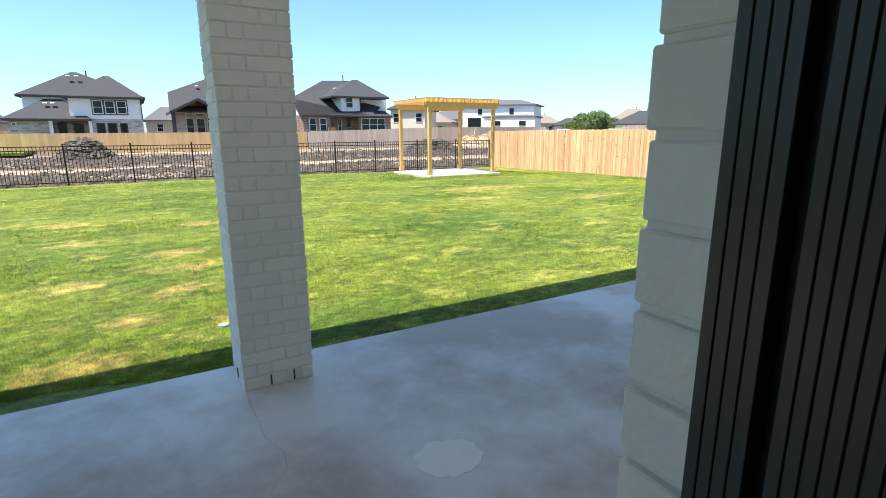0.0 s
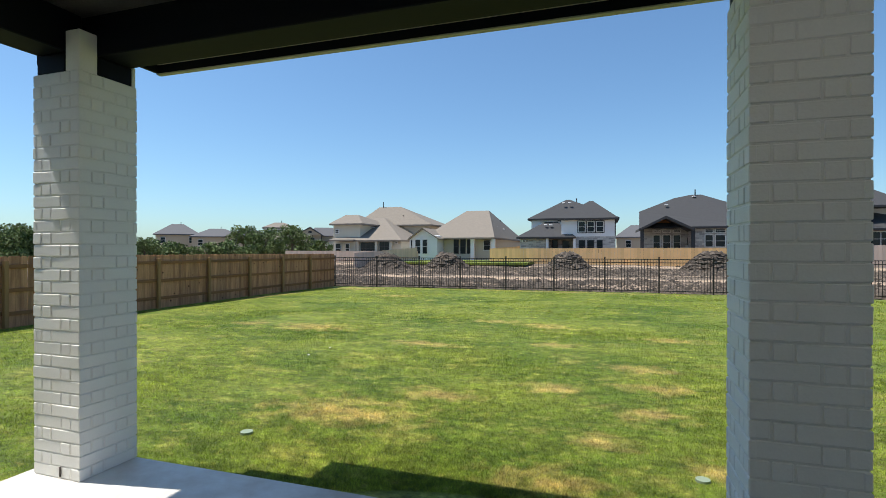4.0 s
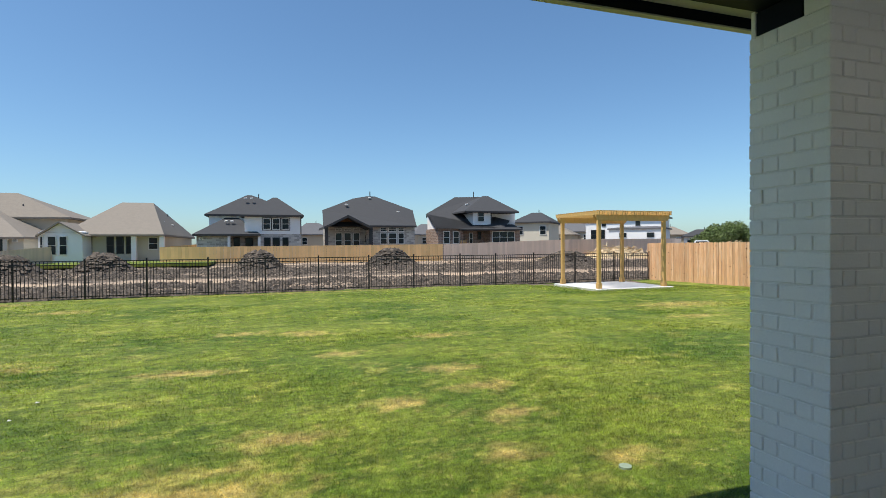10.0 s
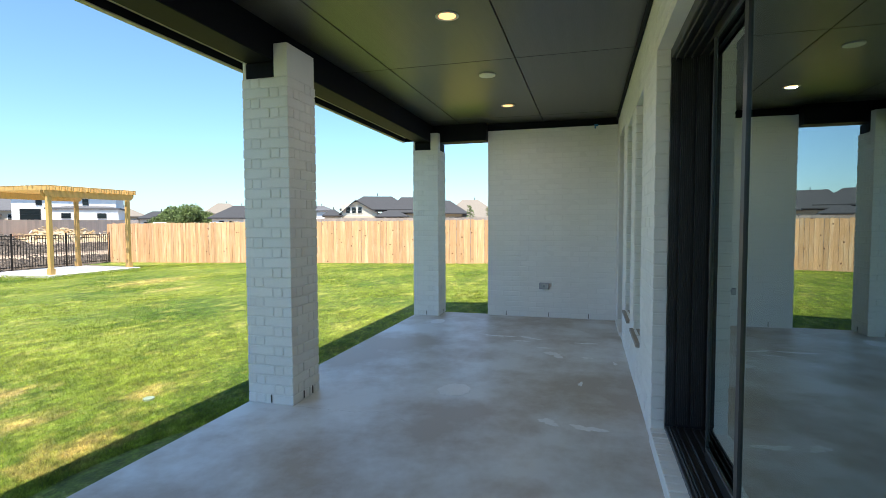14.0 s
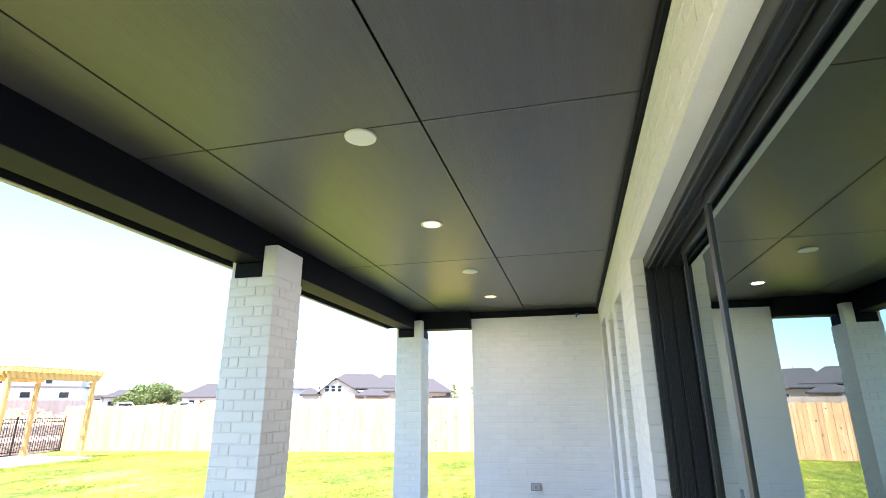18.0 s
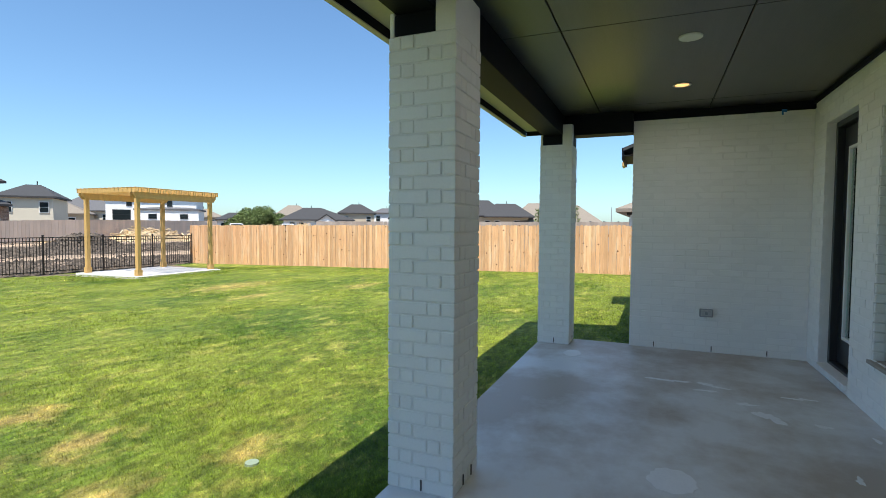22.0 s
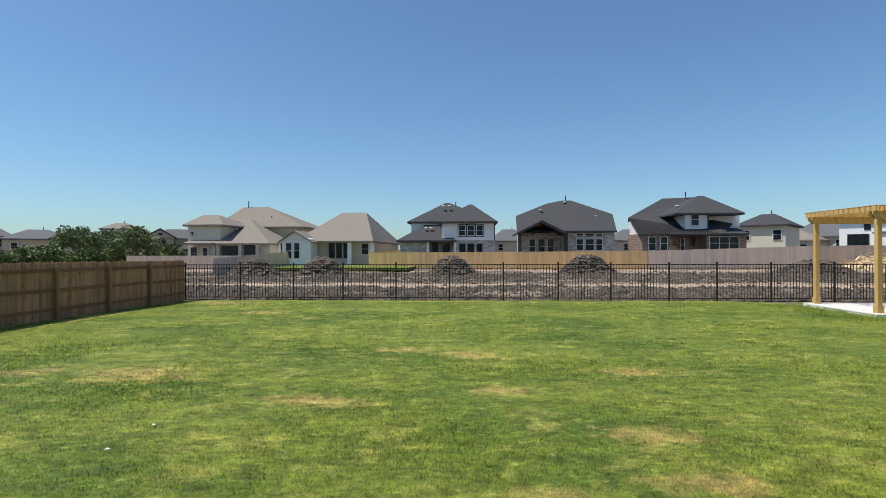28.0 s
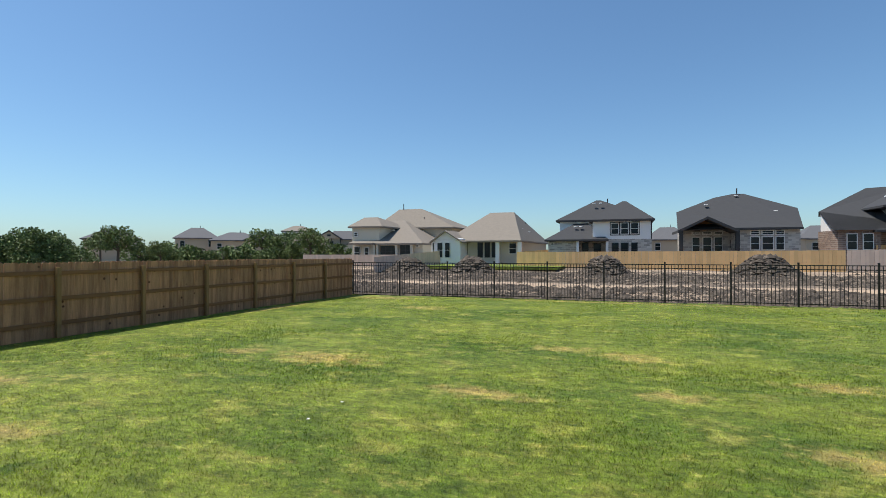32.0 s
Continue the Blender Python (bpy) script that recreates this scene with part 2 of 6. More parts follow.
def glass_material(name, tint):
    m = bpy.data.materials.new(name)
    m.use_nodes = True
    b = m.node_tree.nodes["Principled BSDF"]
    b.inputs["Base Color"].default_value = (*tint, 1)
    b.inputs["Roughness"].default_value = 0.0
    b.inputs["IOR"].default_value = 1.5
    b.inputs["Transmission Weight"].default_value = 1.0
    return m


def coated_glass(name, tint, mirror):
    """Low-e glazing: a green-grey tinted pane with a partly mirroring coat."""
    m = glass_material(name, tint)
    n, l = m.node_tree.nodes, m.node_tree.links
    gloss = n.new("ShaderNodeBsdfGlossy")
    gloss.inputs["Color"].default_value = (0.82, 1.0, 0.95, 1)
    gloss.inputs["Roughness"].default_value = 0.0
    fres = n.new("ShaderNodeFresnel")
    fres.inputs["IOR"].default_value = mirror
    mix = n.new("ShaderNodeMixShader")
    l.new(fres.outputs[0], mix.inputs[0])
    l.new(n["Principled BSDF"].outputs[0], mix.inputs[1])
    l.new(gloss.outputs[0], mix.inputs[2])
    l.new(mix.outputs[0], n["Material Output"].inputs["Surface"])
    return m


GLASS = coated_glass("low_e_glass", (0.36, 0.46, 0.42), 3.1)
FAR_GLASS = material("far_window_glass", (0.012, 0.018, 0.02), 0.15, vary=0.1, scale=2, bump=0, spec=0.35)


def lamp_material(name, color, power):
    m = bpy.data.materials.new(name)
    m.use_nodes = True
    b = m.node_tree.nodes["Principled BSDF"]
    b.inputs["Base Color"].default_value = (*color, 1)
    b.inputs["Emission Color"].default_value = (*color, 1)
    b.inputs["Emission Strength"].default_value = power
    return m


LAMP = lamp_material("warm_lamp", (1.0, 0.47, 0.16), 1.15)


# dry spots of the lawn: middle and half-widths
DRY_SPOTS = ((0.68, 6.36, 0.42, 0.30), (2.36, 10.5, 0.6, 0.35), (1.7, 7.8, 0.5, 0.3), (-4.8, 9.9, 1.0, 0.55), (-0.1, 11.8, 0.6, 0.3), (-1.2, 4.8, 0.9, 0.5), (-0.5, 5.7, 0.5, 0.3),
             (-1.2, 12.1, 0.6, 0.3), (1.28, 4.76, 0.3, 0.2), (0.89, 3.84, 0.45, 0.3), (1.87, 6.74, 0.5, 0.3), (10.7, 13.1, 1.7, 0.8), (9.1, 10.9, 0.9, 0.35), (-5.5, 5.8, 0.5, 0.25),
             (-6.4, 9.9, 0.5, 0.3), (-1.85, 8.7, 0.7, 0.3), (-8.2, 7.1, 0.9, 0.3), (0.0, 11.6, 0.6, 0.3), (0.4, 9.3, 0.5, 0.25), (-6.5, 18.2, 0.9, 0.5), (2.12, 4.42, 0.3, 0.2), (1.7, 5.7, 0.4, 0.25), (12.1, 9.6, 1.0, 0.35),
             (-9.6, 21.6, 1.6, 0.6), (-11.2, 17.0, 0.35, 2.2), (0.0, 22.5, 8.0, 0.22))


def lawn_material(name, through_light, low, high):
    """Mown grass: green to straw, with dry patches and mowing streaks."""
    m = bpy.data.materials.new(name)
    m.use_nodes = True
    n, l = m.node_tree.nodes, m.node_tree.links
    b = n["Principled BSDF"]
    b.inputs["Roughness"].default_value = 0.7
    b.inputs["Specular IOR Level"].default_value = 0.25
    geo = n.new("ShaderNodeNewGeometry")
    flat = n.new("ShaderNodeMapping")
    flat.inputs["Scale"].default_value = (1, 1, 0)
    l.new(geo.outputs["Position"], flat.inputs["Vector"])
    streak = n.new("ShaderNodeMapping")
    streak.inputs["Scale"].default_value = (0.8, 1.2, 0)
    streak.inputs["Rotation"].default_value = (0, 0, radians(-6))
    l.new(geo.outputs["Position"], streak.inputs["Vector"])

    def noise_at(scale, src, detail=6, rough=0.6):
        t = n.new("ShaderNodeTexNoise")
        t.inputs["Scale"].default_value = scale
        t.inputs["Detail"].default_value = detail
        t.inputs["Roughness"].default_value = rough
        l.new(src.outputs[0], t.inputs["Vector"])
        return t.outputs["Fac"]

    def ramp(src, lo, hi):
        r = n.new("ShaderNodeMapRange")
        r.inputs["From Min"].default_value, r.inputs["From Max"].default_value = lo, hi
        l.new(src, r.inputs["Value"])
        return r.outputs[0]

    def blend(fac, a, c):
        x = n.new("ShaderNodeMix")
        x.data_type = "RGBA"
        l.new(fac, x.inputs["Factor"])
        for v, k in ((a, "A"), (c, "B")):
            if isinstance(v, tuple):
                x.inputs[k].default_value = (*v, 1)
            else:
                l.new(v, x.inputs[k])
        return x.outputs["Result"]

    c = blend(ramp(noise_at(0.40, streak, 6), 0.36, 0.62), (0.073, 0.122, 0.013), (0.178, 0.212, 0.027))
    c = blend(ramp(noise_at(1.5, streak, 8, 0.66), 0.535, 0.72), c, (0.335, 0.315, 0.070))
    c = blend(ramp(noise_at(0.9, streak, 8, 0.75), 0.60, 0.80), c, (0.42, 0.31, 0.10))
    c = blend(ramp(noise_at(5.5, streak, 6, 0.72), 0.59, 0.76), c, (0.37, 0.315, 0.072))
    c = blend(ramp(noise_at(9.0, flat, 5, 0.7), 0.57, 0.82), c, (0.38, 0.33, 0.11))
    c = blend(ramp(noise_at(2.6, streak, 7, 0.7), 0.43, 0.32), c, (0.052, 0.092, 0.010))
    warp = n.new("ShaderNodeTexNoise")
    warp.inputs["Scale"].default_value = 4.5
    warp.inputs["Detail"].default_value = 7
    l.new(flat.outputs[0], warp.inputs["Vector"])
    dry = None
    for px, py, rx, ry in DRY_SPOTS:
        mp = n.new("ShaderNodeMapping")
        mp.vector_type = "TEXTURE"
        mp.inputs["Location"].default_value = (px, py, 0)
        mp.inputs["Scale"].default_value = (rx, ry, 1)
        l.new(flat.outputs[0], mp.inputs["Vector"])
        ln = n.new("ShaderNodeVectorMath")
        ln.operation = "LENGTH"
        l.new(mp.outputs[0], ln.inputs[0])
        if dry is None:
            dry = ln.outputs["Value"]
        else:
            mn = n.new("ShaderNodeMath")
            mn.operation = "MINIMUM"
            l.new(dry, mn.inputs[0])
            l.new(ln.outputs["Value"], mn.inputs[1])
            dry = mn.outputs[0]
    rag = n.new("ShaderNodeMath")
    rag.operation = "MULTIPLY_ADD"
    l.new(warp.outputs["Fac"], rag.inputs[0])
    rag.inputs[1].default_value = 3.2
    l.new(dry, rag.inputs[2])
    worn = n.new("ShaderNodeMapRange")
    worn.inputs["From Min"].default_value, worn.inputs["From Max"].default_value = 2.7, 1.65
    worn.inputs["To Max"].default_value = 0.60
    l.new(rag.outputs[0], worn.inputs["Value"])
    c = blend(worn.outputs[0], c, (0.50, 0.345, 0.125))
    isl = n.new("ShaderNodeMapRange")
    isl.inputs["To Min"].default_value, isl.inputs["To Max"].default_value = low, high
    l.new(geo.outputs["Random Per Island"], isl.inputs["Value"])
    fine = noise_at(55, flat, 4, 0.8)
    fr = n.new("ShaderNodeMapRange")
    fr.inputs["From Min"].default_value, fr.inputs["From Max"].default_value = 0.36, 0.64
    fr.inputs["To Min"].default_value, fr.inputs["To Max"].default_value = 0.74, 1.28
    l.new(fine, fr.inputs["Value"])
    mul = n.new("ShaderNodeMath")
    mul.operation = "MULTIPLY"
    l.new(isl.outputs[0], mul.inputs[0])
    l.new(fr.outputs[0], mul.inputs[1])
    tuft = n.new("ShaderNodeMapRange")
    tuft.inputs["From Min"].default_value, tuft.inputs["From Max"].default_value = 0.34, 0.66
    tuft.inputs["To Min"].default_value, tuft.inputs["To Max"].default_value = 0.56, 1.46
    l.new(noise_at(13, streak, 5, 0.75), tuft.inputs["Value"])
    blot = n.new("ShaderNodeMapRange")
    blot.inputs["From Min"].default_value, blot.inputs["From Max"].default_value = 0.39, 0.61
    blot.inputs["To Min"].default_value, blot.inputs["To Max"].default_value = 0.72, 1.32
    l.new(noise_at(3.6, streak, 6, 0.72), blot.inputs["Value"])
    mid = n.new("ShaderNodeMath")
    mid.operation = "MULTIPLY"
    l.new(mul.outputs[0], mid.inputs[0])
    l.new(blot.outputs[0], mid.inputs[1])
    both = n.new("ShaderNodeMath")
    both.operation = "MULTIPLY"
    l.new(mid.outputs[0], both.inputs[0])
    l.new(tuft.outputs[0], both.inputs[1])
    hsv = n.new("ShaderNodeHueSaturation")
    l.new(c, hsv.inputs["Color"])
    l.new(both.outputs[0], hsv.inputs["Value"])
    l.new(hsv.outputs[0], b.inputs["Base Color"])
    bp = n.new("ShaderNodeBump")
    bp.inputs["Strength"].default_value = 0.8
    bp.inputs["Distance"].default_value = 0.03
    l.new(noise_at(38, flat, 4, 0.8), bp.inputs["Height"])
    l.new(bp.outputs[0], b.inputs["Normal"])
    glow = n.new("ShaderNodeBsdfTranslucent")
    l.new(hsv.outputs[0], glow.inputs["Color"])
    leaf = n.new("ShaderNodeMixShader")
    leaf.inputs[0].default_value = through_light
    l.new(b.outputs[0], leaf.inputs[1])
    l.new(glow.outputs[0], leaf.inputs[2])
    l.new(leaf.outputs[0], n["Material Output"].inputs["Surface"])
    return m


GRASS = lawn_material("lawn_grass", 0.0, 0.82, 1.08)
BLADES = lawn_material("grass_blades", 0.50, 0.86, 2.75)


# ---- builders ----
def bm_box(size, at=(0, 0, 0), bevel=0.0, turn=0.0, bm=None):
    """A box of a size with its middle at a place, edges rounded by bevel, added to bm."""
    own = bmesh.new()
    bmesh.ops.create_cube(own, size=1)
    bmesh.ops.scale(own, vec=size, verts=own.verts)
    if bevel:
        bmesh.ops.bevel(own, geom=own.edges[:], offset=bevel, segments=1, affect="EDGES")
    bmesh.ops.transform(own, matrix=Matrix.Translation(at) @ Matrix.Rotation(radians(turn), 4, "Z"), verts=own.verts)
    if bm is None:
        return own
    tmp = bpy.data.meshes.new("tmp")
    own.to_mesh(tmp)
    own.free()
    bm.from_mesh(tmp)
    bpy.data.meshes.remove(tmp)
    return bm


def bm_disc(radius, depth, at=(0, 0, 0), segments=32, radius2=None, bm=None):
    bm = bm or bmesh.new()
    bmesh.ops.create_cone(bm, cap_ends=True, segments=segments, radius1=radius, radius2=radius if radius2 is None else radius2, depth=depth, matrix=Matrix.Translation(at))
    return bm


def bm_poly(verts, faces, bm=None):
    bm = bm or bmesh.new()
    vs = [bm.verts.new(v) for v in verts]
    for f in faces:
        bm.faces.new([vs[i] for i in f])
    return bm


def mesh_of(name, bm, mat):
    me = bpy.data.meshes.new(name)
    bmesh.ops.recalc_face_normals(bm, faces=bm.faces)
    bm.to_mesh(me)
    bm.free()
    me.materials.append(mat)
    return me


def part(name, bm, mat, parent, label=""):
    ob = new(name, bm if isinstance(bm, bpy.types.Mesh) else mesh_of(name, bm, mat))
    ob.parent = parent
    return tagged(ob, label) if label else ob


def thing(name, label, category, at=(0, 0, 0), group="", kind=""):
    ob = new(name)
    ob.empty_display_size = 0.1
    ob.location = at
    return tagged(ob, label, category, group, kind)


def solid(name, bm, mat, label="", category="", kind="structure", group=""):
    return tagged(new(name, mesh_of(name, bm, mat)), label, category, group, kind)


def numpy_mesh(name, verts, tris, mat):
    me = bpy.data.meshes.new(name)
    me.from_pydata(verts.tolist(), [], tris.tolist())
    me.materials.append(mat)
    return me


def lawn_z(y):
    return -0.10 - 0.0145 * (y - 3.0)


def west_dip(x, y):
    """How far the lawn falls off towards the weathered fence."""
    return np.clip(0.2 - 0.014 * (y - 6.0), 0.04, 0.24) * np.clip((-6.5 - x) / 5.2, 0.0, 1.0) ** 1.3


# ---- plan ----
WALL_Y = -0.05
SLAB_W, SLAB_E, SLAB_N = -2.42, 6.47, 3.09
COL = 0.42
COLUMNS_X = (-2.33, 1.86, 6.06)
COL_Y0, COL_Y1 = 2.66, 3.08
CAP_Z = 2.65
CEIL_Z = 3.05
END_X, WING_Y = 6.37, 1.92
JAMB_X, DOOR_W = 1.90, -4.6
IRON_W, IRON_E, IRON_Y = -11.82, 18.25, 22.88
IRON_SLOPE = 0.018
COURSE = 0.0803


def iron_y(x):
    return IRON_Y + IRON_SLOPE * (x - IRON_W)

# ---- ground, lawn, slab ----
g = bmesh.new()
bmesh.ops.create_grid(g, x_segments=4, y_segments=4, size=1500)
bmesh.ops.translate(g, vec=(0, 300, -0.66), verts=g.verts)
solid("ground", g, SOIL, "bare dry clay soil of a housing estate", "ground")

def lot_z(y):
    return -0.44 + 0.0105 * (y - 22)


lot = bmesh.new()
bmesh.ops.create_grid(lot, x_segments=380, y_segments=110, size=1)
for v in lot.verts:
    x, y = v.co.x * 75 + 5, 22.3 + (v.co.y + 1) * 21
    rough = 0.06 * noise.noise((x * 0.9, y * 0.9, 0)) + 0.12 * noise.noise((x * 0.22, y * 0.22, 3))
    fade = min(1.0, max(0.0, (y - 23.5) / 2))
    v.co = (x, y, lot_z(y) + rough * fade)
solid("empty_lot_ground", lot, SOIL, "churned dark clay soil of an empty lot", "ground")


def dirt_track(y_mid, half, seed):
    """A strip of driven, dried clay across the lot, with wandering edges, laid on its uneven ground."""
    m = bmesh.new()
    bmesh.ops.create_grid(m, x_segments=130, y_segments=8, size=1)
    for v in m.verts:
        x = v.co.x * 36 + 9
        wander = 0.9 * noise.noise((x * 0.12, seed, 0)) + 0.35 * noise.noise((x * 0.7, seed, 4))
        edge = half * (0.75 + 0.5 * noise.noise((x * 0.35, seed, 9)))
        y = y_mid + wander + v.co.y * edge
        v.co = (x, y, lot_z(y) + 0.06 * noise.noise((x * 0.9, y * 0.9, 0)) + 0.12 * noise.noise((x * 0.22, y * 0.22, 3)) + 0.05 * (1 - abs(v.co.y)) - 0.012)
    solid("dirt_track", m, TRACK, "strip of dry tan clay flattened by tyres", "dirt track")


dirt_track(31.2, 1.9, 2.0)
dirt_track(47.6, 1.6, 7.0)

lw = bmesh.new()
bmesh.ops.create_grid(lw, x_segments=60, y_segments=50, size=1)
for v in lw.verts:
    x = -12.2 + (v.co.x + 1) * 0.5 * 31.1
    y = -8.0 + (v.co.y + 1) * 0.5 * 31.7
    near = max(12.0 - x, x - 16.1, 19.2 - y, y - 22.1, 0.0)
    dip = 0.075 * max(0.0, 1 - near / 2.2)
    v.co = (x, y, lawn_z(max(y, 1.5)) - float(west_dip(x, y)) - dip + 0.012 * noise.noise((x * 0.6, y * 0.6, 0)))
lawn = solid("lawn", lw, GRASS, "mown back lawn with dry straw patches", "lawn")

slab = bmesh.new()
bm_box((SLAB_E - SLAB_W, SLAB_N + 0.6, 0.4), ((SLAB_E + SLAB_W) / 2, (SLAB_N - 0.6) / 2, -0.2), 0.012, bm=slab)
solid("patio_floor", slab, CONCRETE, "smooth grey concrete patio slab with damp stains", "patio floor")


def stain(name, x, y, rx, ry, mat, label, seed):
    """A thin uneven skin of mortar or paint left on the slab."""
    rnd = random.Random(seed)
    pts = [(x + rx * math.cos(a) * (0.9 + 0.2 * rnd.random()), y + ry * math.sin(a) * (0.9 + 0.2 * rnd.random())) for a in [k * math.tau / 28 for k in range(28)]]
    b = bm_poly([(px, py, 0.0025) for px, py in pts] + [(px, py, -0.01) for px, py in pts], [list(range(28))] + [[k, (k + 1) % 28, 28 + (k + 1) % 28, 28 + k] for k in range(28)])
    solid(name, b, mat, label, "stain")


stain("slab_patch", 2.60, 1.50, 0.17, 0.14, PATCH, "round pale patch on the concrete slab", 1)
def smear(x, y, rx, ry, turn, seed):
    """A thin ragged smear of pale cement paste dried on the slab."""
    rnd = random.Random(seed)
    ph = [rnd.uniform(0, 6.28) for k in range(4)]
    pts = []
    for k in range(40):
        a = k * math.tau / 40
        r = 0.75 + 0.28 * math.sin(2 * a + ph[0]) + 0.18 * math.sin(3 * a + ph[1]) + 0.12 * math.sin(7 * a + ph[2]) + rnd.uniform(-0.06, 0.06)
        u, v = rx * r * math.cos(a), ry * r * math.sin(a)
        c, s = math.cos(radians(turn)), math.sin(radians(turn))
        pts.append((x + u * c - v * s, y + u * s + v * c))
    m = bm_poly([(px, py, 0.002) for px, py in pts] + [(px, py, -0.01) for px, py in pts], [list(range(40))] + [[k, (k + 1) % 40, 40 + (k + 1) % 40, 40 + k] for k in range(40)])
    solid("slab_smear", m, PATCH, "ragged pale cement smear dried on the slab", "stain")


for k, (x, y, rx, ry, turn) in enumerate(((4.85, 1.09, 0.16, 0.05, 70), (4.65, 1.14, 0.10, 0.04, 100), (4.36, 0.86, 0.12, 0.04, 110), (4.08, 0.72, 0.16, 0.09, 20), (4.71, 0.41, 0.10, 0.035, 100), (4.73, 0.30, 0.07, 0.03, 80),
                                          (4.02, 0.37, 0.08, 0.035, 60), (3.06, 0.42, 0.06, 0.03, 0), (2.07, 0.64, 0.10, 0.06, 80), (2.02, 0.36, 0.13, 0.06, 70), (3.85, 0.08, 0.06, 0.025, 20), (4.87, 1.48, 0.20, 0.05, 90))):
    smear(x, y, rx, ry, turn, 40 + k)

crack = bmesh.new()
CRACK_LINE = ((1.87, 2.64), (1.865, 2.46), (1.875, 2.26), (1.87, 2.11), (1.92, 1.95), (1.92, 1.82), (1.84, 1.73), (1.79, 1.65))
rc = random.Random(31)
trail = []
for (xa, ya), (xb, yb) in zip(CRACK_LINE, CRACK_LINE[1:]):
    for k in range(9):
        f = k / 9
        trail.append((xa + (xb - xa) * f + rc.uniform(-0.007, 0.007), ya + (yb - ya) * f))
for k, ((xa, ya), (xb, yb)) in enumerate(zip(trail, trail[1:])):
    w0, w1 = 0.0009 + 0.0005 * (k % 3), 0.0009 + 0.0005 * ((k + 1) % 3)
    bm_poly([(xa - w0, ya, 0.0008), (xa + w0, ya, 0.0008), (xb + w1, yb, 0.0008), (xb - w1, yb, 0.0008)], [(0, 1, 2, 3)], crack)
solid("slab_crack", crack, HAIRLINE, "fine dark crack wandering across the slab", "crack")
stain("slab_patch", 5.62, 2.55, 0.17, 0.10, PATCH, "round pale patch on the concrete slab", 2)


# ---- brickwork ----
def brick_mesh(name, length, depth, height=COURSE - 0.008, bevel=0.004):
    return mesh_of(name, bm_box((length, depth, height), (0, 0, 0), bevel), PAINTED_BRICK)


LONG = brick_mesh("brick_long", 0.250, 0.03)
SHORT = brick_mesh("brick_short", 0.075, 0.03)
FACE_UNITS = {"L": (LONG, 0.250), "S": (SHORT, 0.075)}


def brick_at(mesh, parent, x, y, z, turn, rnd):
    ob = new("brick", mesh)
    ob.parent = parent
    ob.matrix_local = pose(x + rnd.uniform(-0.0022, 0.0022), y + rnd.uniform(-0.0022, 0.0022), z + rnd.uniform(-0.001, 0.001), rnd.uniform(-0.8, 0.8), rnd.uniform(-0.7, 0.7), turn + rnd.uniform(-0.7, 0.7))
    return ob


def brick_column(x0, corner, seed):
    """A square painted brick column; the beams rest on its outer part and its inner corner runs up to the ceiling."""
    rnd = random.Random(seed)
    col = thing("brick_column", "white-painted brick patio column, square, on the slab", "column", (x0, COL_Y0, 0), "patio columns")
    part("core", bm_box((COL - 0.013, COL - 0.013, CAP_Z), (COL / 2, COL / 2, CAP_Z / 2)), MORTAR, col)
    x_lo, x_hi = {"w": (0.29, COL), "m": (0.0, COL), "e": (0.0, 0.13)}[corner]
    w = x_hi - x_lo
    part("top_pier", bm_box((w - 0.008, 0.124, 0.262), ((x_lo + x_hi) / 2, 0.066, CAP_Z + 0.131), 0.004), PAINTED_BRICK, col, "painted mortar-faced pier top")
    part("outer_brick_lip", bm_box((COL - 0.02, 0.03, 0.14), (COL / 2, COL - 0.016, CAP_Z + 0.07), 0.004), PAINTED_BRICK, col)
    rows = int(round(CAP_Z / COURSE))
    for k in range(rows):
        z = (k + 0.5) * CAP_Z / rows
        for side in range(4):
            order = "SSL" if (k + side) % 2 else "LSS"
            at = 0.0
            for unit in order:
                mesh, length = FACE_UNITS[unit]
                u = at + length / 2 + 0.0
                at += length + 0.010
                d = 0.0145
                px, py, turn = ((u, d, 0), (COL - d, u, 90), (COL - u, COL - d, 180), (d, COL - u, 270))[side]
                brick_at(mesh, col, px, py, z, turn, rnd)
    # no holes are cut: dark slips on the face paint their inner shade
    for u, v in ((0.16, -0.004), (0.30, -0.004)) if corner == "m" else ((0.25, -0.004),):
        part("weep_hole", bm_box((0.010, 0.006, 0.065), (u, v, 0.045)), HOLE_SHADE, col)
    part("weep_hole", bm_box((0.006, 0.010, 0.065), (-0.004, 0.2, 0.045)), HOLE_SHADE, col)
    return col


for x0, corner, seed in zip(COLUMNS_X, "wme", (1, 2, 3)):
    brick_column(x0, corner, seed)


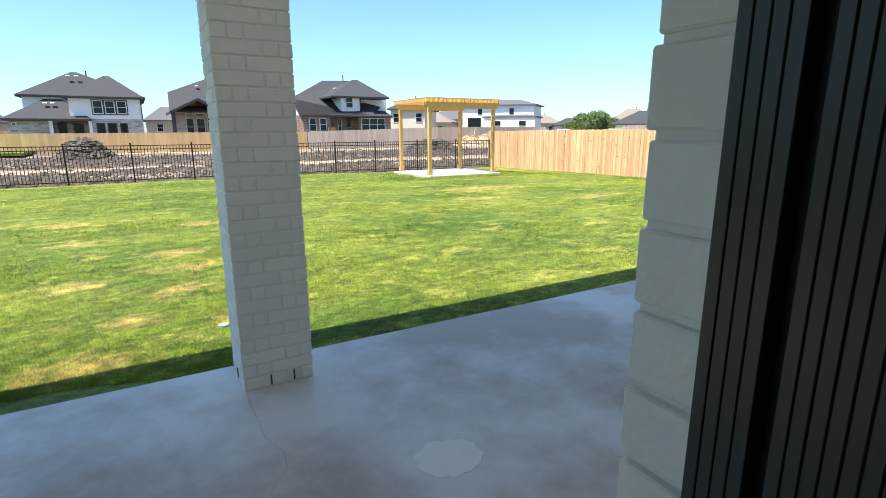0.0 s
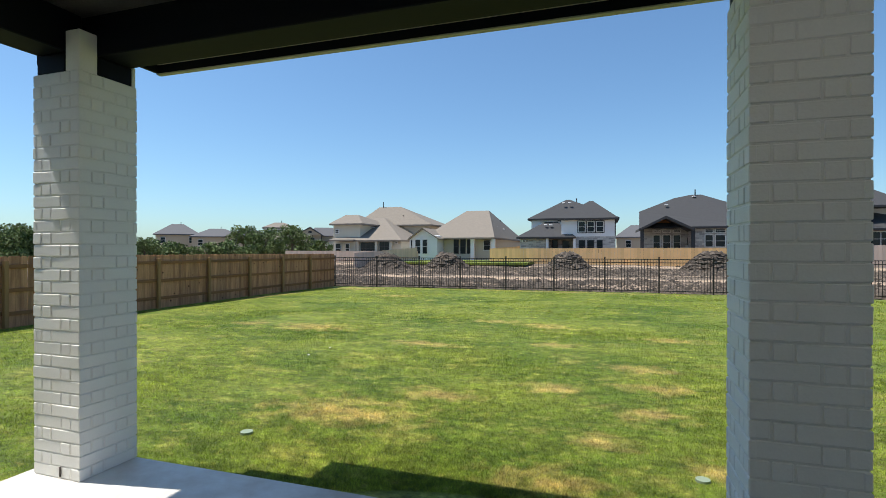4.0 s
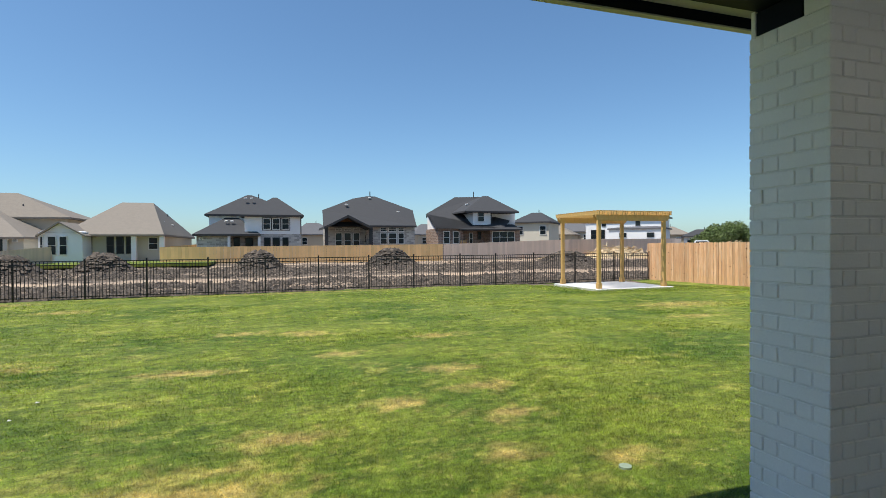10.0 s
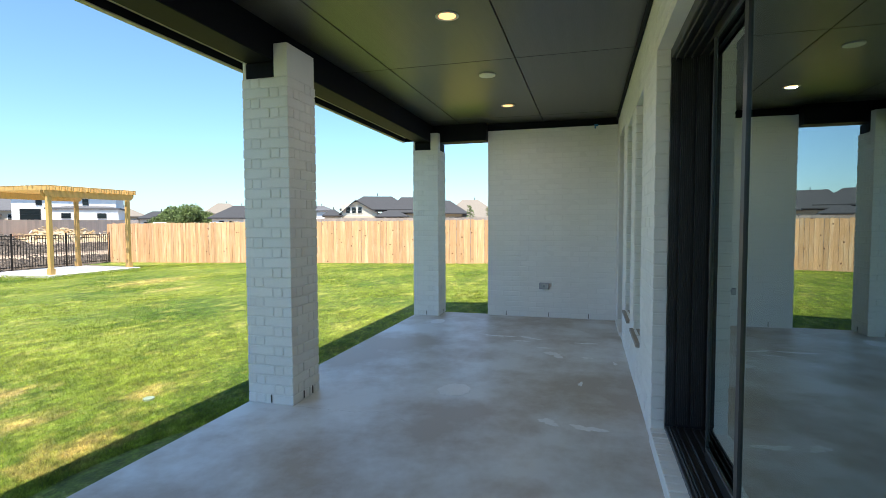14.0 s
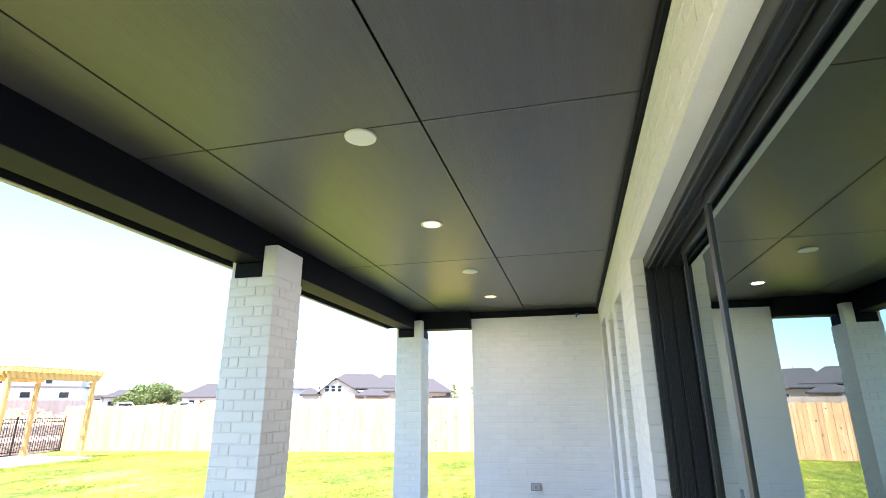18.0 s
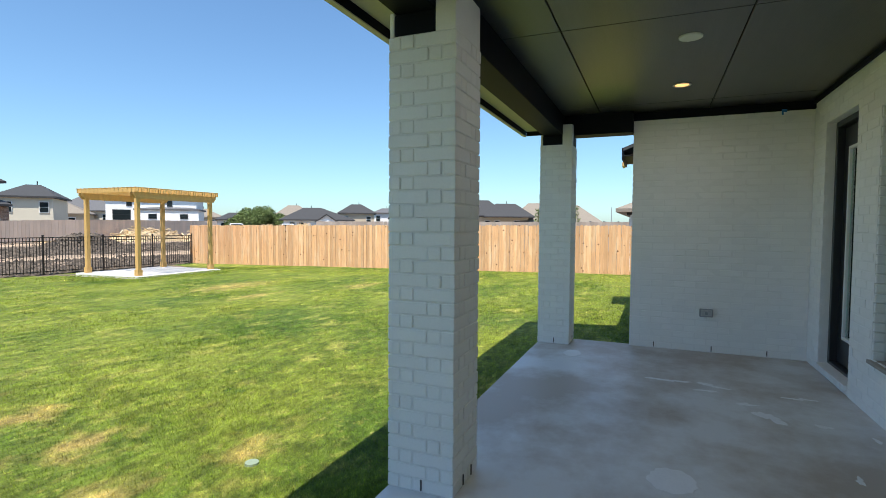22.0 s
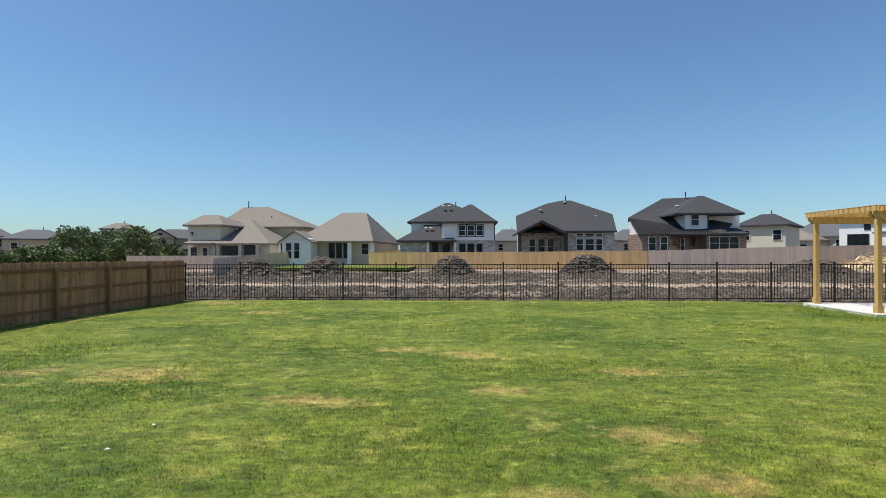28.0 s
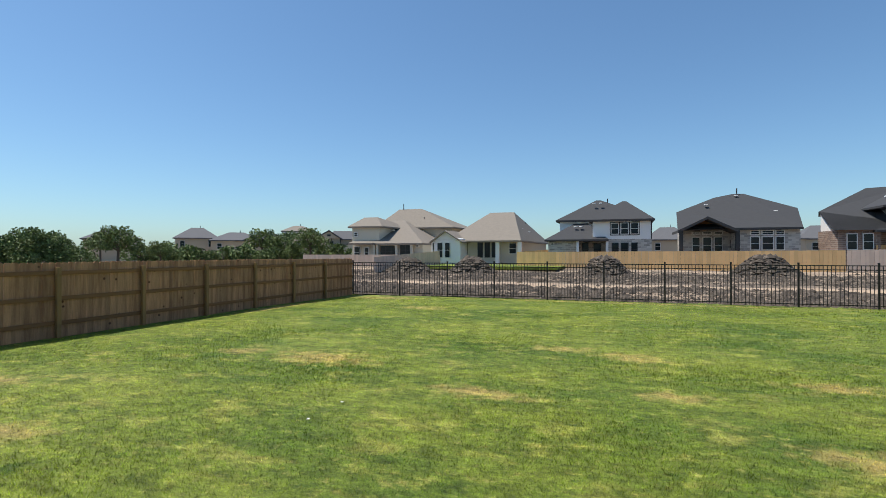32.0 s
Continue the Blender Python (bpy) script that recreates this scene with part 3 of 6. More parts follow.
def brick_wall_pieces(parent, origin, along, up_to, holes, seed, limit=300, z0=0.0):
    """Running-bond brick faces on a wall: bricks as single pieces up to a limit, the rest in one mesh."""
    rnd = random.Random(seed)
    ox, oy, turn = origin
    c, s = math.cos(radians(turn)), math.sin(radians(turn))
    rows = int(round((up_to - z0) / COURSE))
    spots = []
    for k in range(rows):
        z = z0 + (k + 0.5) * COURSE
        u = -0.13 * (k % 2)
        while u < along:
            a, b = max(u, 0.0), min(u + 0.250, along)
            u += 0.260
            pieces = [(a, b)]
            for (h0, h1, hz0, hz1) in holes:
                if hz0 - 0.02 < z < hz1 + 0.02:
                    pieces = [q for p, r in pieces for q in ((p, min(r, h0)), (max(p, h1), r)) if q[1] - q[0] > 0.03]
            spots += [(p, r, z) for p, r in pieces if r - p > 0.03]
    full, cut = 0, bmesh.new()
    for p, r, z in spots:
        m, length = (p + r) / 2, r - p
        x, y = ox + c * m, oy + s * m
        if full < limit and abs(length - 0.25) < 0.02:
            brick_at(LONG, parent, x, y, z, turn, rnd)
            full += 1
        else:
            bm_box((length, 0.03, COURSE - 0.010), (x, y, z), 0.0, turn, cut)
    part("brick_facing", cut, PAINTED_BRICK, parent)


# ---- house walls ----
WINDOWS = ((2.73, 3.40), (3.79, 4.46))
DOOR2 = (4.98, 5.94)
DOOR2_Z = (0.10, 2.70)
WIN_Z = (0.47, 2.57)
DOOR_TOP = 2.60
SILL_Z = 0.10
wall_north = thing("wall_north", "white-painted brick house wall with door and window openings", "wall", kind="structure")
T = 0.30
wy = WALL_Y - T / 2 - 0.004
edges = [JAMB_X] + [e for w in WINDOWS for e in w] + [*DOOR2, END_X + 0.3]
core = bmesh.new()
for k in range(0, len(edges), 2):
    a, b = edges[k], edges[k + 1]
    bm_box((b - a, T, CEIL_Z + 0.2), ((a + b) / 2, wy, (CEIL_Z + 0.2) / 2), bm=core)
for a, b in WINDOWS:
    bm_box((b - a, T, WIN_Z[0]), ((a + b) / 2, wy, WIN_Z[0] / 2), bm=core)
    bm_box((b - a, T, CEIL_Z + 0.2 - WIN_Z[1]), ((a + b) / 2, wy, (CEIL_Z + 0.2 + WIN_Z[1]) / 2), bm=core)
bm_box((DOOR2[1] - DOOR2[0], T, DOOR2_Z[0] - 0.02), (sum(DOOR2) / 2, wy, DOOR2_Z[0] / 2), bm=core)
bm_box((DOOR2[1] - DOOR2[0], T, CEIL_Z + 0.2 - DOOR2_Z[1]), (sum(DOOR2) / 2, wy, (CEIL_Z + 0.2 + DOOR2_Z[1]) / 2), bm=core)
bm_box((JAMB_X - DOOR_W, T, CEIL_Z + 0.2 - DOOR_TOP), ((JAMB_X + DOOR_W) / 2, wy, (CEIL_Z + 0.2 + DOOR_TOP) / 2), bm=core)
bm_box((6.0, T, CEIL_Z + 0.2), (DOOR_W - 3.0, wy, (CEIL_Z + 0.2) / 2), bm=core)
part("wall_core", core, MORTAR, wall_north)
holes = [(a - JAMB_X, b - JAMB_X, *WIN_Z) for a, b in WINDOWS] + [(DOOR2[0] - JAMB_X, DOOR2[1] - JAMB_X, *DOOR2_Z)]
brick_wall_pieces(wall_north, (JAMB_X + 0.003, WALL_Y - 0.0168, 0), END_X - JAMB_X - 0.003, CEIL_Z - 0.03, holes, 5)
over = bmesh.new()
for k in range(5):
    for j in range(25):
        u = DOOR_W + j * 0.26 + 0.13 * (k % 2)
        if u + 0.25 < JAMB_X:
            bm_box((0.25, 0.03, COURSE - 0.01), (u + 0.125, WALL_Y - 0.0145, DOOR_TOP + 0.05 + (k + 0.5) * COURSE), bm=over)
part("brick_facing", over, PAINTED_BRICK, wall_north)
rnd = random.Random(8)
jamb_full = mesh_of("jamb_brick", bm_box((0.085, 0.03, COURSE - 0.009), (0, 0, 0), 0.0025), PAINTED_BRICK)
jamb_cut = mesh_of("jamb_brick", bm_box((0.083, 0.03, COURSE - 0.009), (0, 0, 0), 0.0025), PAINTED_BRICK)
for k in range(1, int(DOOR_TOP / COURSE)):
    ob = new("brick", jamb_cut if k % 2 else jamb_full)
    ob.parent = wall_north
    ob.matrix_local = pose(JAMB_X + 0.008 - rnd.uniform(0, 0.004), WALL_Y - (0.040 if k % 2 else 0.0425) - rnd.uniform(0, 0.003), (k + 0.5) * COURSE, rnd.uniform(-1, 1), 0, 90 + rnd.uniform(-1.2, 1.2))
for a, b in WINDOWS:
    for k in range(int((WIN_Z[1] - WIN_Z[0]) / COURSE)):
        z = WIN_Z[0] + (k + 0.5) * COURSE
        for x in (a + 0.004, b - 0.004):
            ob = new("brick", SHORT)
            ob.parent = wall_north
            ob.matrix_local = pose(x, WALL_Y - 0.045, z, 0, 0, 90)

# wing: end wall and yard wall
wall_wing = thing("wall_wing", "white-painted brick end wall closing the patio", "wall", kind="structure")
WING_E = 10.25
wc = bmesh.new()
bm_box((0.3, WING_Y - WALL_Y - 0.014, CEIL_Z + 0.2), (END_X + 0.153, (WING_Y + WALL_Y - 0.014) / 2, (CEIL_Z + 0.2) / 2), bm=wc)
WING_WIN = ((7.7, 8.6), (9.0, 9.9))
we = [END_X + 0.3] + [e for w in WING_WIN for e in w] + [WING_E]
for k in range(0, len(we), 2):
    bm_box((we[k + 1] - we[k], 0.3, CEIL_Z + 0.2), ((we[k] + we[k + 1]) / 2, WING_Y - 0.164, (CEIL_Z + 0.2) / 2), bm=wc)
for a, b in WING_WIN:
    bm_box((b - a, 0.3, 0.7), ((a + b) / 2, WING_Y - 0.164, 0.35), bm=wc)
    bm_box((b - a, 0.3, CEIL_Z + 0.2 - 2.5), ((a + b) / 2, WING_Y - 0.164, (CEIL_Z + 0.2 + 2.5) / 2), bm=wc)
part("wall_core", wc, MORTAR, wall_wing)
brick_wall_pieces(wall_wing, (END_X + 0.0158, WING_Y, 270), WING_Y - WALL_Y, 2.95, [], 6)
brick_wall_pieces(wall_wing, (END_X, WING_Y - 0.0145, 0), WING_E - END_X, CEIL_Z + 0.1, [(a - END_X, b - END_X, 0.7, 2.5) for a, b in WING_WIN], 7, 0)
# weep holes as dark slips on the bricks, their shade put into the colour
for y in (0.35, 0.95, 1.62):
    part("weep_hole", bm_box((0.006, 0.010, 0.065), (END_X - 0.003, y, 0.045)), HOLE_SHADE, wall_wing)


# ---- roof, beams, ceiling ----
ROOF_W, ROOF_E, ROOF_N = -2.55, 6.52, 3.42
EAVE_W = -2.06
c = bmesh.new()
SEAM_X, SEAM_Y = (0.53, 3.20, 5.87), (1.05, 2.33)
xs = [-2.10, *SEAM_X, END_X]
ys = [WALL_Y, *SEAM_Y, 2.80]
for i in range(len(xs) - 1):
    for j in range(len(ys) - 1):
        bm_box((xs[i + 1] - xs[i] - 0.011, ys[j + 1] - ys[j] - 0.011, 0.02), ((xs[i] + xs[i + 1]) / 2, (ys[j] + ys[j + 1]) / 2, CEIL_Z + 0.01), 0.002, bm=c)
c2 = bm_box((END_X + 2.25, 2.95, 0.02), ((END_X - 2.25) / 2, 1.4, CEIL_Z + 0.036))
solid("ceiling", c, DARK_CEILING, "dark-painted wood-grain panel patio ceiling", "ceiling")
solid("ceiling_backing", c2, DARK_TRIM, "dark board above the ceiling panels", "ceiling")
beams = thing("patio_beam", "dark-painted boxed beam resting on brick columns", "beam", kind="structure")
BEAM_Z = CAP_Z + 0.125
part("beam_front", bm_box((SLAB_E - ROOF_W - 0.10, 0.255, CEIL_Z - BEAM_Z), ((SLAB_E + ROOF_W) / 2, COL_Y0 + 0.13 + 0.129, (CEIL_Z + BEAM_Z) / 2 + 0.004), 0.006), DARK_TRIM, beams)
part("beam_side", bm_box((0.255, 2.80, CEIL_Z - BEAM_Z), (COLUMNS_X[0] + 0.160, 1.38, (CEIL_Z + BEAM_Z) / 2 + 0.007), 0.006), DARK_TRIM, beams)
part("beam_side", bm_box((0.255, 0.86, CEIL_Z - BEAM_Z), (COLUMNS_X[2] + 0.262, 2.35, (CEIL_Z + BEAM_Z) / 2 + 0.007), 0.006), DARK_TRIM, beams)
for x0 in COLUMNS_X:
    part("bearing_block", bm_box((COL - 0.012, 0.255, BEAM_Z - CAP_Z), (x0 + COL / 2, COL_Y0 + 0.13 + 0.129, (CAP_Z + BEAM_Z) / 2), 0.005), DARK_TRIM, beams)
part("bearing_block", bm_box((0.255, 0.125, BEAM_Z - CAP_Z), (COLUMNS_X[0] + 0.160, COL_Y0 + 0.066, (CAP_Z + BEAM_Z) / 2), 0.005), DARK_TRIM, beams)
part("bearing_block", bm_box((0.255, 0.125, BEAM_Z - CAP_Z), (COLUMNS_X[2] + 0.262, COL_Y0 + 0.066, (CAP_Z + BEAM_Z) / 2), 0.005), DARK_TRIM, beams)
part("crown_trim", bm_box((END_X - JAMB_X + 4, 0.03, 0.05), ((END_X + JAMB_X) / 2 - 2, WALL_Y + 0.016, CEIL_Z - 0.026), 0.005), DARK_TRIM, beams)
part("crown_trim", bm_box((0.03, WING_Y - WALL_Y, 0.10), (END_X - 0.016, (WING_Y + WALL_Y) / 2, CEIL_Z - 0.052), 0.005), DARK_TRIM, beams)
eave = thing("eave", "beige and dark painted patio eave with fascia board", "eave", kind="structure")
EAVE_Z = 2.86
BEAM_Y = COL_Y0 + 0.13 + 0.257
mid, run = (ROOF_E + EAVE_W) / 2, ROOF_E - EAVE_W
part("soffit", bm_box((run - 0.06, ROOF_N - BEAM_Y - 0.05, 0.018), (mid, (ROOF_N + BEAM_Y - 0.046) / 2, EAVE_Z + 0.075), 0.003), BEIGE_TRIM, eave)
part("frieze_board", bm_box((run - 0.5, 0.05, 0.024), (mid, BEAM_Y + 0.028, EAVE_Z + 0.052), 0.003), BEIGE_TRIM, eave)
part("fascia", bm_box((run, 0.03, 0.17), (mid, ROOF_N - 0.018, EAVE_Z + 0.092), 0.004), DARK_TRIM, eave)
part("drip_edge", bm_box((run, 0.045, 0.010), (mid, ROOF_N - 0.016, EAVE_Z + 0.004), 0.002), BEIGE_TRIM, eave)
part("fascia", bm_box((0.03, 2.9, 0.17), (ROOF_W + 0.016, 1.62, EAVE_Z + 0.092), 0.004), DARK_TRIM, eave)
part("fascia", bm_box((EAVE_W - ROOF_W, 0.03, 0.17), ((EAVE_W + ROOF_W) / 2, 3.09, EAVE_Z + 0.092), 0.004), DARK_TRIM, eave)
part("fascia", bm_box((0.03, ROOF_N - 3.12, 0.17), (EAVE_W + 0.016, (ROOF_N + 3.06) / 2, EAVE_Z + 0.092), 0.004), DARK_TRIM, eave)
part("fascia", bm_box((0.03, 1.5, 0.17), (ROOF_E - 0.016, ROOF_N - 0.79, EAVE_Z + 0.092), 0.004), DARK_TRIM, eave)
part("soffit", bm_box((0.215, 2.9, 0.018), (ROOF_W + 0.142, 1.45, EAVE_Z + 0.075), 0.003), BEIGE_TRIM, eave)
for x in (ROOF_W + 0.05, ROOF_E - 0.05):
    side = [(3.06, 3.0), (3.06, 3.15), (-5.9, 6.24), (-5.9, 3.0)]
    part("gable_siding", bm_poly([(x - 0.015, y, z) for y, z in side] + [(x + 0.015, y, z) for y, z in side], [(0, 1, 2, 3), (7, 6, 5, 4), (0, 4, 5, 1), (1, 5, 6, 2), (2, 6, 7, 3), (3, 7, 4, 0)]), STUCCO_WHITE, eave)
SLOPE = 3.31 / 9.46
outline = [(EAVE_W, ROOF_N), (ROOF_E, ROOF_N), (ROOF_E, -6), (ROOF_W, -6), (ROOF_W, 3.10), (EAVE_W, 3.10)]
n = len(outline)
roof = bm_poly([(x, y, 3.09 + SLOPE * (ROOF_N - y)) for x, y in outline] + [(x, y, 3.04 + SLOPE * (ROOF_N - y)) for x, y in outline], [list(range(n)), list(range(n, 2 * n))[::-1]] + [[k, (k + 1) % n, n + (k + 1) % n, n + k] for k in range(n)])
solid("patio_roof", roof, ROOF_DARK, "dark shingle roof over the patio", "roof")
WE = WING_Y + 0.31
BAY_X, SLOPE_W = 9.35, 3.25 / 8.29
outline = [(BAY_X, WE), (WING_E + 0.40, WE), (WING_E + 0.40, -6), (END_X - 0.1, -6), (END_X - 0.1, WING_Y - 0.03), (BAY_X, WING_Y - 0.03)]
wing_roof = bm_poly([(x, y, 3.05 + SLOPE_W * (WE - y)) for x, y in outline] + [(x, y, 2.99 + SLOPE_W * (WE - y)) for x, y in outline], [list(range(n)), list(range(n, 2 * n))[::-1]] + [[k, (k + 1) % n, n + (k + 1) % n, n + k] for k in range(n)])
solid("wing_roof", wing_roof, ROOF_DARK, "dark shingle roof over the wing", "roof")
gable_end = thing("roof_return", "unpainted wood end of the wing eave", "roof trim", kind="structure")
part("return_block", bm_box((0.30, 0.05, 0.10), (WING_E + 0.24, WE + 0.042, 2.86), 0.01), PERGOLA_WOOD, gable_end)
meter = thing("meter_box", "grey electrical box on the wing wall", "electrical box", (10.08, WING_Y, 1.15))
part("box", bm_box((0.25, 0.12, 0.35), (0, 0.062, 0), 0.01), GREY_PLASTIC, meter)
part("cover", bm_box((0.20, 0.02, 0.28), (0, 0.13, 0), 0.006), STEEL, meter)
wing_eave = thing("wing_eave", "dark painted eave of the house wing", "eave", kind="structure")
part("soffit", bm_box((WING_E + 0.40 - BAY_X, 0.28, 0.02), ((WING_E + 0.40 + BAY_X) / 2, WING_Y + 0.16, 2.90), 0.003), DARK_TRIM, wing_eave)
part("fascia", bm_box((WING_E + 0.40 - BAY_X, 0.03, 0.22), ((WING_E + 0.40 + BAY_X) / 2, WE, 2.94), 0.004), DARK_TRIM, wing_eave)
house_back = bmesh.new()
bm_box((17.2, 0.3, 3.3), (2.9, -7.0, 1.65), bm=house_back)
bm_box((0.3, 6.6, 3.3), (-5.6, -3.6, 1.65), bm=house_back)
bm_box((0.3, 8.6, 3.3), (WING_E - 0.16, -2.6, 1.65), bm=house_back)
solid("wall_south", house_back, PLASTER, "plain closing walls of the house", "wall")
solid("interior_floor", bm_box((17.0, 6.6, 0.1), (2.9, -3.66, 0.03)), INTERIOR_FLOOR, "brown wood-look floor inside the house", "floor")
solid("interior_ceiling", bm_box((17.0, 6.6, 0.1), (2.9, -3.66, 3.0)), PLASTER, "white plaster ceiling inside the house", "ceiling")


# ---- windows and sliding door ----
def window(a, b, y, z0, z1, name):
    w = thing(name, "tall narrow black-framed window in painted brick", "window", kind="structure")
    f = 0.022
    for x in (a + f / 2, b - f / 2):
        part("window_frame", bm_box((f, 0.035, z1 - z0), (x, y, (z0 + z1) / 2), 0.004), BLACK_METAL, w)
    for z in (z0 + f / 2, z1 - f / 2):
        part("window_frame", bm_box((b - a - 2 * f, 0.035, f), ((a + b) / 2, y, z), 0.004), BLACK_METAL, w)
    p = part("pane", bm_box((b - a - 2 * f, 0.006, z1 - z0 - 2 * f), ((a + b) / 2, y, (z0 + z1) / 2)), GLASS, w)
    p.visible_shadow = False
    part("window_sill", bm_box((b - a + 0.01, 0.14, 0.03), ((a + b) / 2, y + 0.085, z0 - 0.008), 0.004), SILL_STONE, w, "bare grey-brown sill")


for k, (a, b) in enumerate(WINDOWS):
    window(a, b, WALL_Y - 0.125, WIN_Z[0], WIN_Z[1], "window_%d" % (k + 1))
for k, (a, b) in enumerate(WING_WIN):
    window(a, b, WING_Y - 0.15, 0.7, 2.5, "window_%d" % (k + 4))

def back_door():
    """A full-glass hinged door in a black frame on a brick step."""
    a, b = DOOR2
    z0, z1 = DOOR2_Z
    y = WALL_Y - 0.15
    d = thing("door_2", "black back door with full glass lite, closed, on a brick sill", "door", kind="structure")
    for x in (a + 0.03, b - 0.03):
        part("door_frame", bm_box((0.06, 0.12, z1 - z0), (x, y, (z0 + z1) / 2), 0.004), BLACK_METAL, d)
    part("door_frame", bm_box((b - a - 0.12, 0.12, 0.06), ((a + b) / 2, y, z1 - 0.03), 0.004), BLACK_METAL, d)
    part("threshold", bm_box((b - a - 0.12, 0.12, 0.03), ((a + b) / 2, y, z0 + 0.015), 0.004), BLACK_METAL, d)
    la, lb, l0, l1 = a + 0.20, b - 0.20, 0.40, 2.42
    leaf = part("door_leaf", bm_box((b - a - 0.13, 0.045, l0 - z0 - 0.04), ((a + b) / 2, y - 0.03, (l0 + z0 + 0.04) / 2), 0.003), BLACK_METAL, d)
    part("top_rail", bm_box((b - a - 0.13, 0.045, z1 - 0.07 - l1), ((a + b) / 2, y - 0.03, (l1 + z1 - 0.07) / 2), 0.003), BLACK_METAL, leaf)
    for x0, x1 in ((a + 0.065, la), (lb, b - 0.065)):
        part("stile", bm_box((x1 - x0, 0.045, l1 - l0), ((x0 + x1) / 2, y - 0.03, (l0 + l1) / 2), 0.003), BLACK_METAL, leaf)
    for x in (la + 0.015, lb - 0.015):
        part("lite_trim", bm_box((0.03, 0.06, l1 - l0), (x, y - 0.03, (l0 + l1) / 2), 0.004), WHITE_PLASTIC, leaf)
    for z in (l0 + 0.015, l1 - 0.015):
        part("lite_trim", bm_box((lb - la - 0.06, 0.06, 0.03), ((la + lb) / 2, y - 0.03, z), 0.004), WHITE_PLASTIC, leaf)
    p = part("pane", bm_box((lb - la - 0.06, 0.008, l1 - l0 - 0.06), ((la + lb) / 2, y - 0.03, (l0 + l1) / 2)), GLASS, leaf)
    p.visible_shadow = False
    part("handle", bm_box((0.03, 0.05, 0.14), (a + 0.13, y + 0.012, 1.05), 0.008), BLACK_METAL, leaf, "black lever handle")
    for k in range(int((b - a) / 0.085)):
        part("brick", bm_box((0.075, 0.17, 0.05), (a + 0.055 + 0.085 * k, WALL_Y - 0.055, z0 - 0.022), 0.004), PAINTED_BRICK, d)


back_door()
tape = thing("tape_scrap", "scrap of blue masking tape hanging under the ceiling trim", "tape", (END_X, 0.265, 2.96))
part("strip", bm_box((0.008, 0.055, 0.035), (-0.036, 0, -0.012), 0.003), BLUE_TAPE, tape)
part("loose_end", bm_box((0.006, 0.02, 0.05), (-0.030, 0.015, -0.035), 0.002, 15), BLUE_TAPE, tape)

door = thing("door_1", "black multi-panel sliding glass door, partly open, in painted brick", "sliding door", kind="structure")
DY0, DY1 = -0.138, -0.44
DYM, DT = (DY0 + DY1) / 2, DY0 - DY1
part("jamb_frame", bm_box((0.04, DT, DOOR_TOP - SILL_Z), (JAMB_X + 0.006, DYM, (DOOR_TOP + SILL_Z) / 2), 0.003), BLACK_METAL, door)
for y0, y1 in ((DY0, -0.186), (-0.200, -0.276), (-0.290, -0.366), (-0.380, DY1 + 0.004)):
    n = int((y0 - y1) / 0.0105)
    for k in range(n):
        w = (y0 - y1) / n
        part("jamb_rib", bm_box((0.022, w - 0.0008, DOOR_TOP - SILL_Z - 0.1), (JAMB_X - 0.024, y0 - (k + 0.5) * w, (DOOR_TOP + SILL_Z) / 2), 0.0008), BLACK_METAL, door)
part("head_frame", bm_box((JAMB_X - DOOR_W, DT, 0.07), ((JAMB_X + DOOR_W) / 2, DYM, DOOR_TOP - 0.035), 0.004), BLACK_METAL, door)
part("sill_frame", bm_box((JAMB_X - DOOR_W, DT, 0.06), ((JAMB_X + DOOR_W) / 2, DYM, SILL_Z - 0.005), 0.004), BLACK_METAL, door)
for y in (-0.160, -0.175, -0.205, -0.251, -0.300, -0.345, -0.375):
    part("track", bm_box((JAMB_X - DOOR_W - 0.06, 0.008, 0.022), ((JAMB_X + DOOR_W) / 2 - 0.03, y, SILL_Z + 0.036), 0.002), BLACK_METAL, door)


def door_panel(a, b, y, lead=0.056):
    z0, z1 = SILL_Z + 0.05, DOOR_TOP - 0.075
    p = part("door_panel", bm_box((b - a, 0.03, 0.075), ((a + b) / 2, y, z0 + 0.0375), 0.003), BLACK_METAL, door)
    for x, w in ((a + 0.028, 0.056), (b - lead / 2, lead)):
        part("stile", bm_box((w, 0.03, z1 - z0 - 0.13), (x, y, (z0 + z1) / 2 + 0.01), 0.003), BLACK_METAL, p)
    part("top_rail", bm_box((b - a, 0.03, 0.055), ((a + b) / 2, y, z1 - 0.0275), 0.003), BLACK_METAL, p)
    gl = part("pane", bm_box((b - a - 0.054 - lead, 0.012, z1 - z0 - 0.128), ((a + b + 0.056 - lead) / 2, y, (z0 + z1) / 2 + 0.01)), GLASS, p)
    gl.visible_shadow = False


door_panel(0.54, 1.36, -0.290, 0.014)
door_panel(-1.20, 0.59, -0.238)
door_panel(-2.95, -1.12, -0.290)
door_panel(DOOR_W + 0.02, -2.88, -0.230)
for y in (-0.16, -0.205, -0.25, -0.30, -0.35):
    part("head_track", bm_box((JAMB_X - DOOR_W - 0.06, 0.006, 0.02), ((JAMB_X + DOOR_W) / 2 - 0.03, y, DOOR_TOP - 0.079), 0.001), BLACK_METAL, door)
sill = thing("door_sill", "row of white-painted sill bricks below the sliding door", "sill", kind="structure")
part("sill_core", bm_box((JAMB_X - DOOR_W, 0.13, 0.09), ((JAMB_X + DOOR_W) / 2, WALL_Y - 0.06, 0.042)), MORTAR, sill)
sb = mesh_of("sill_brick", bm_box((0.075, 0.135, 0.03), (0, 0, 0), 0.004), PAINTED_BRICK)
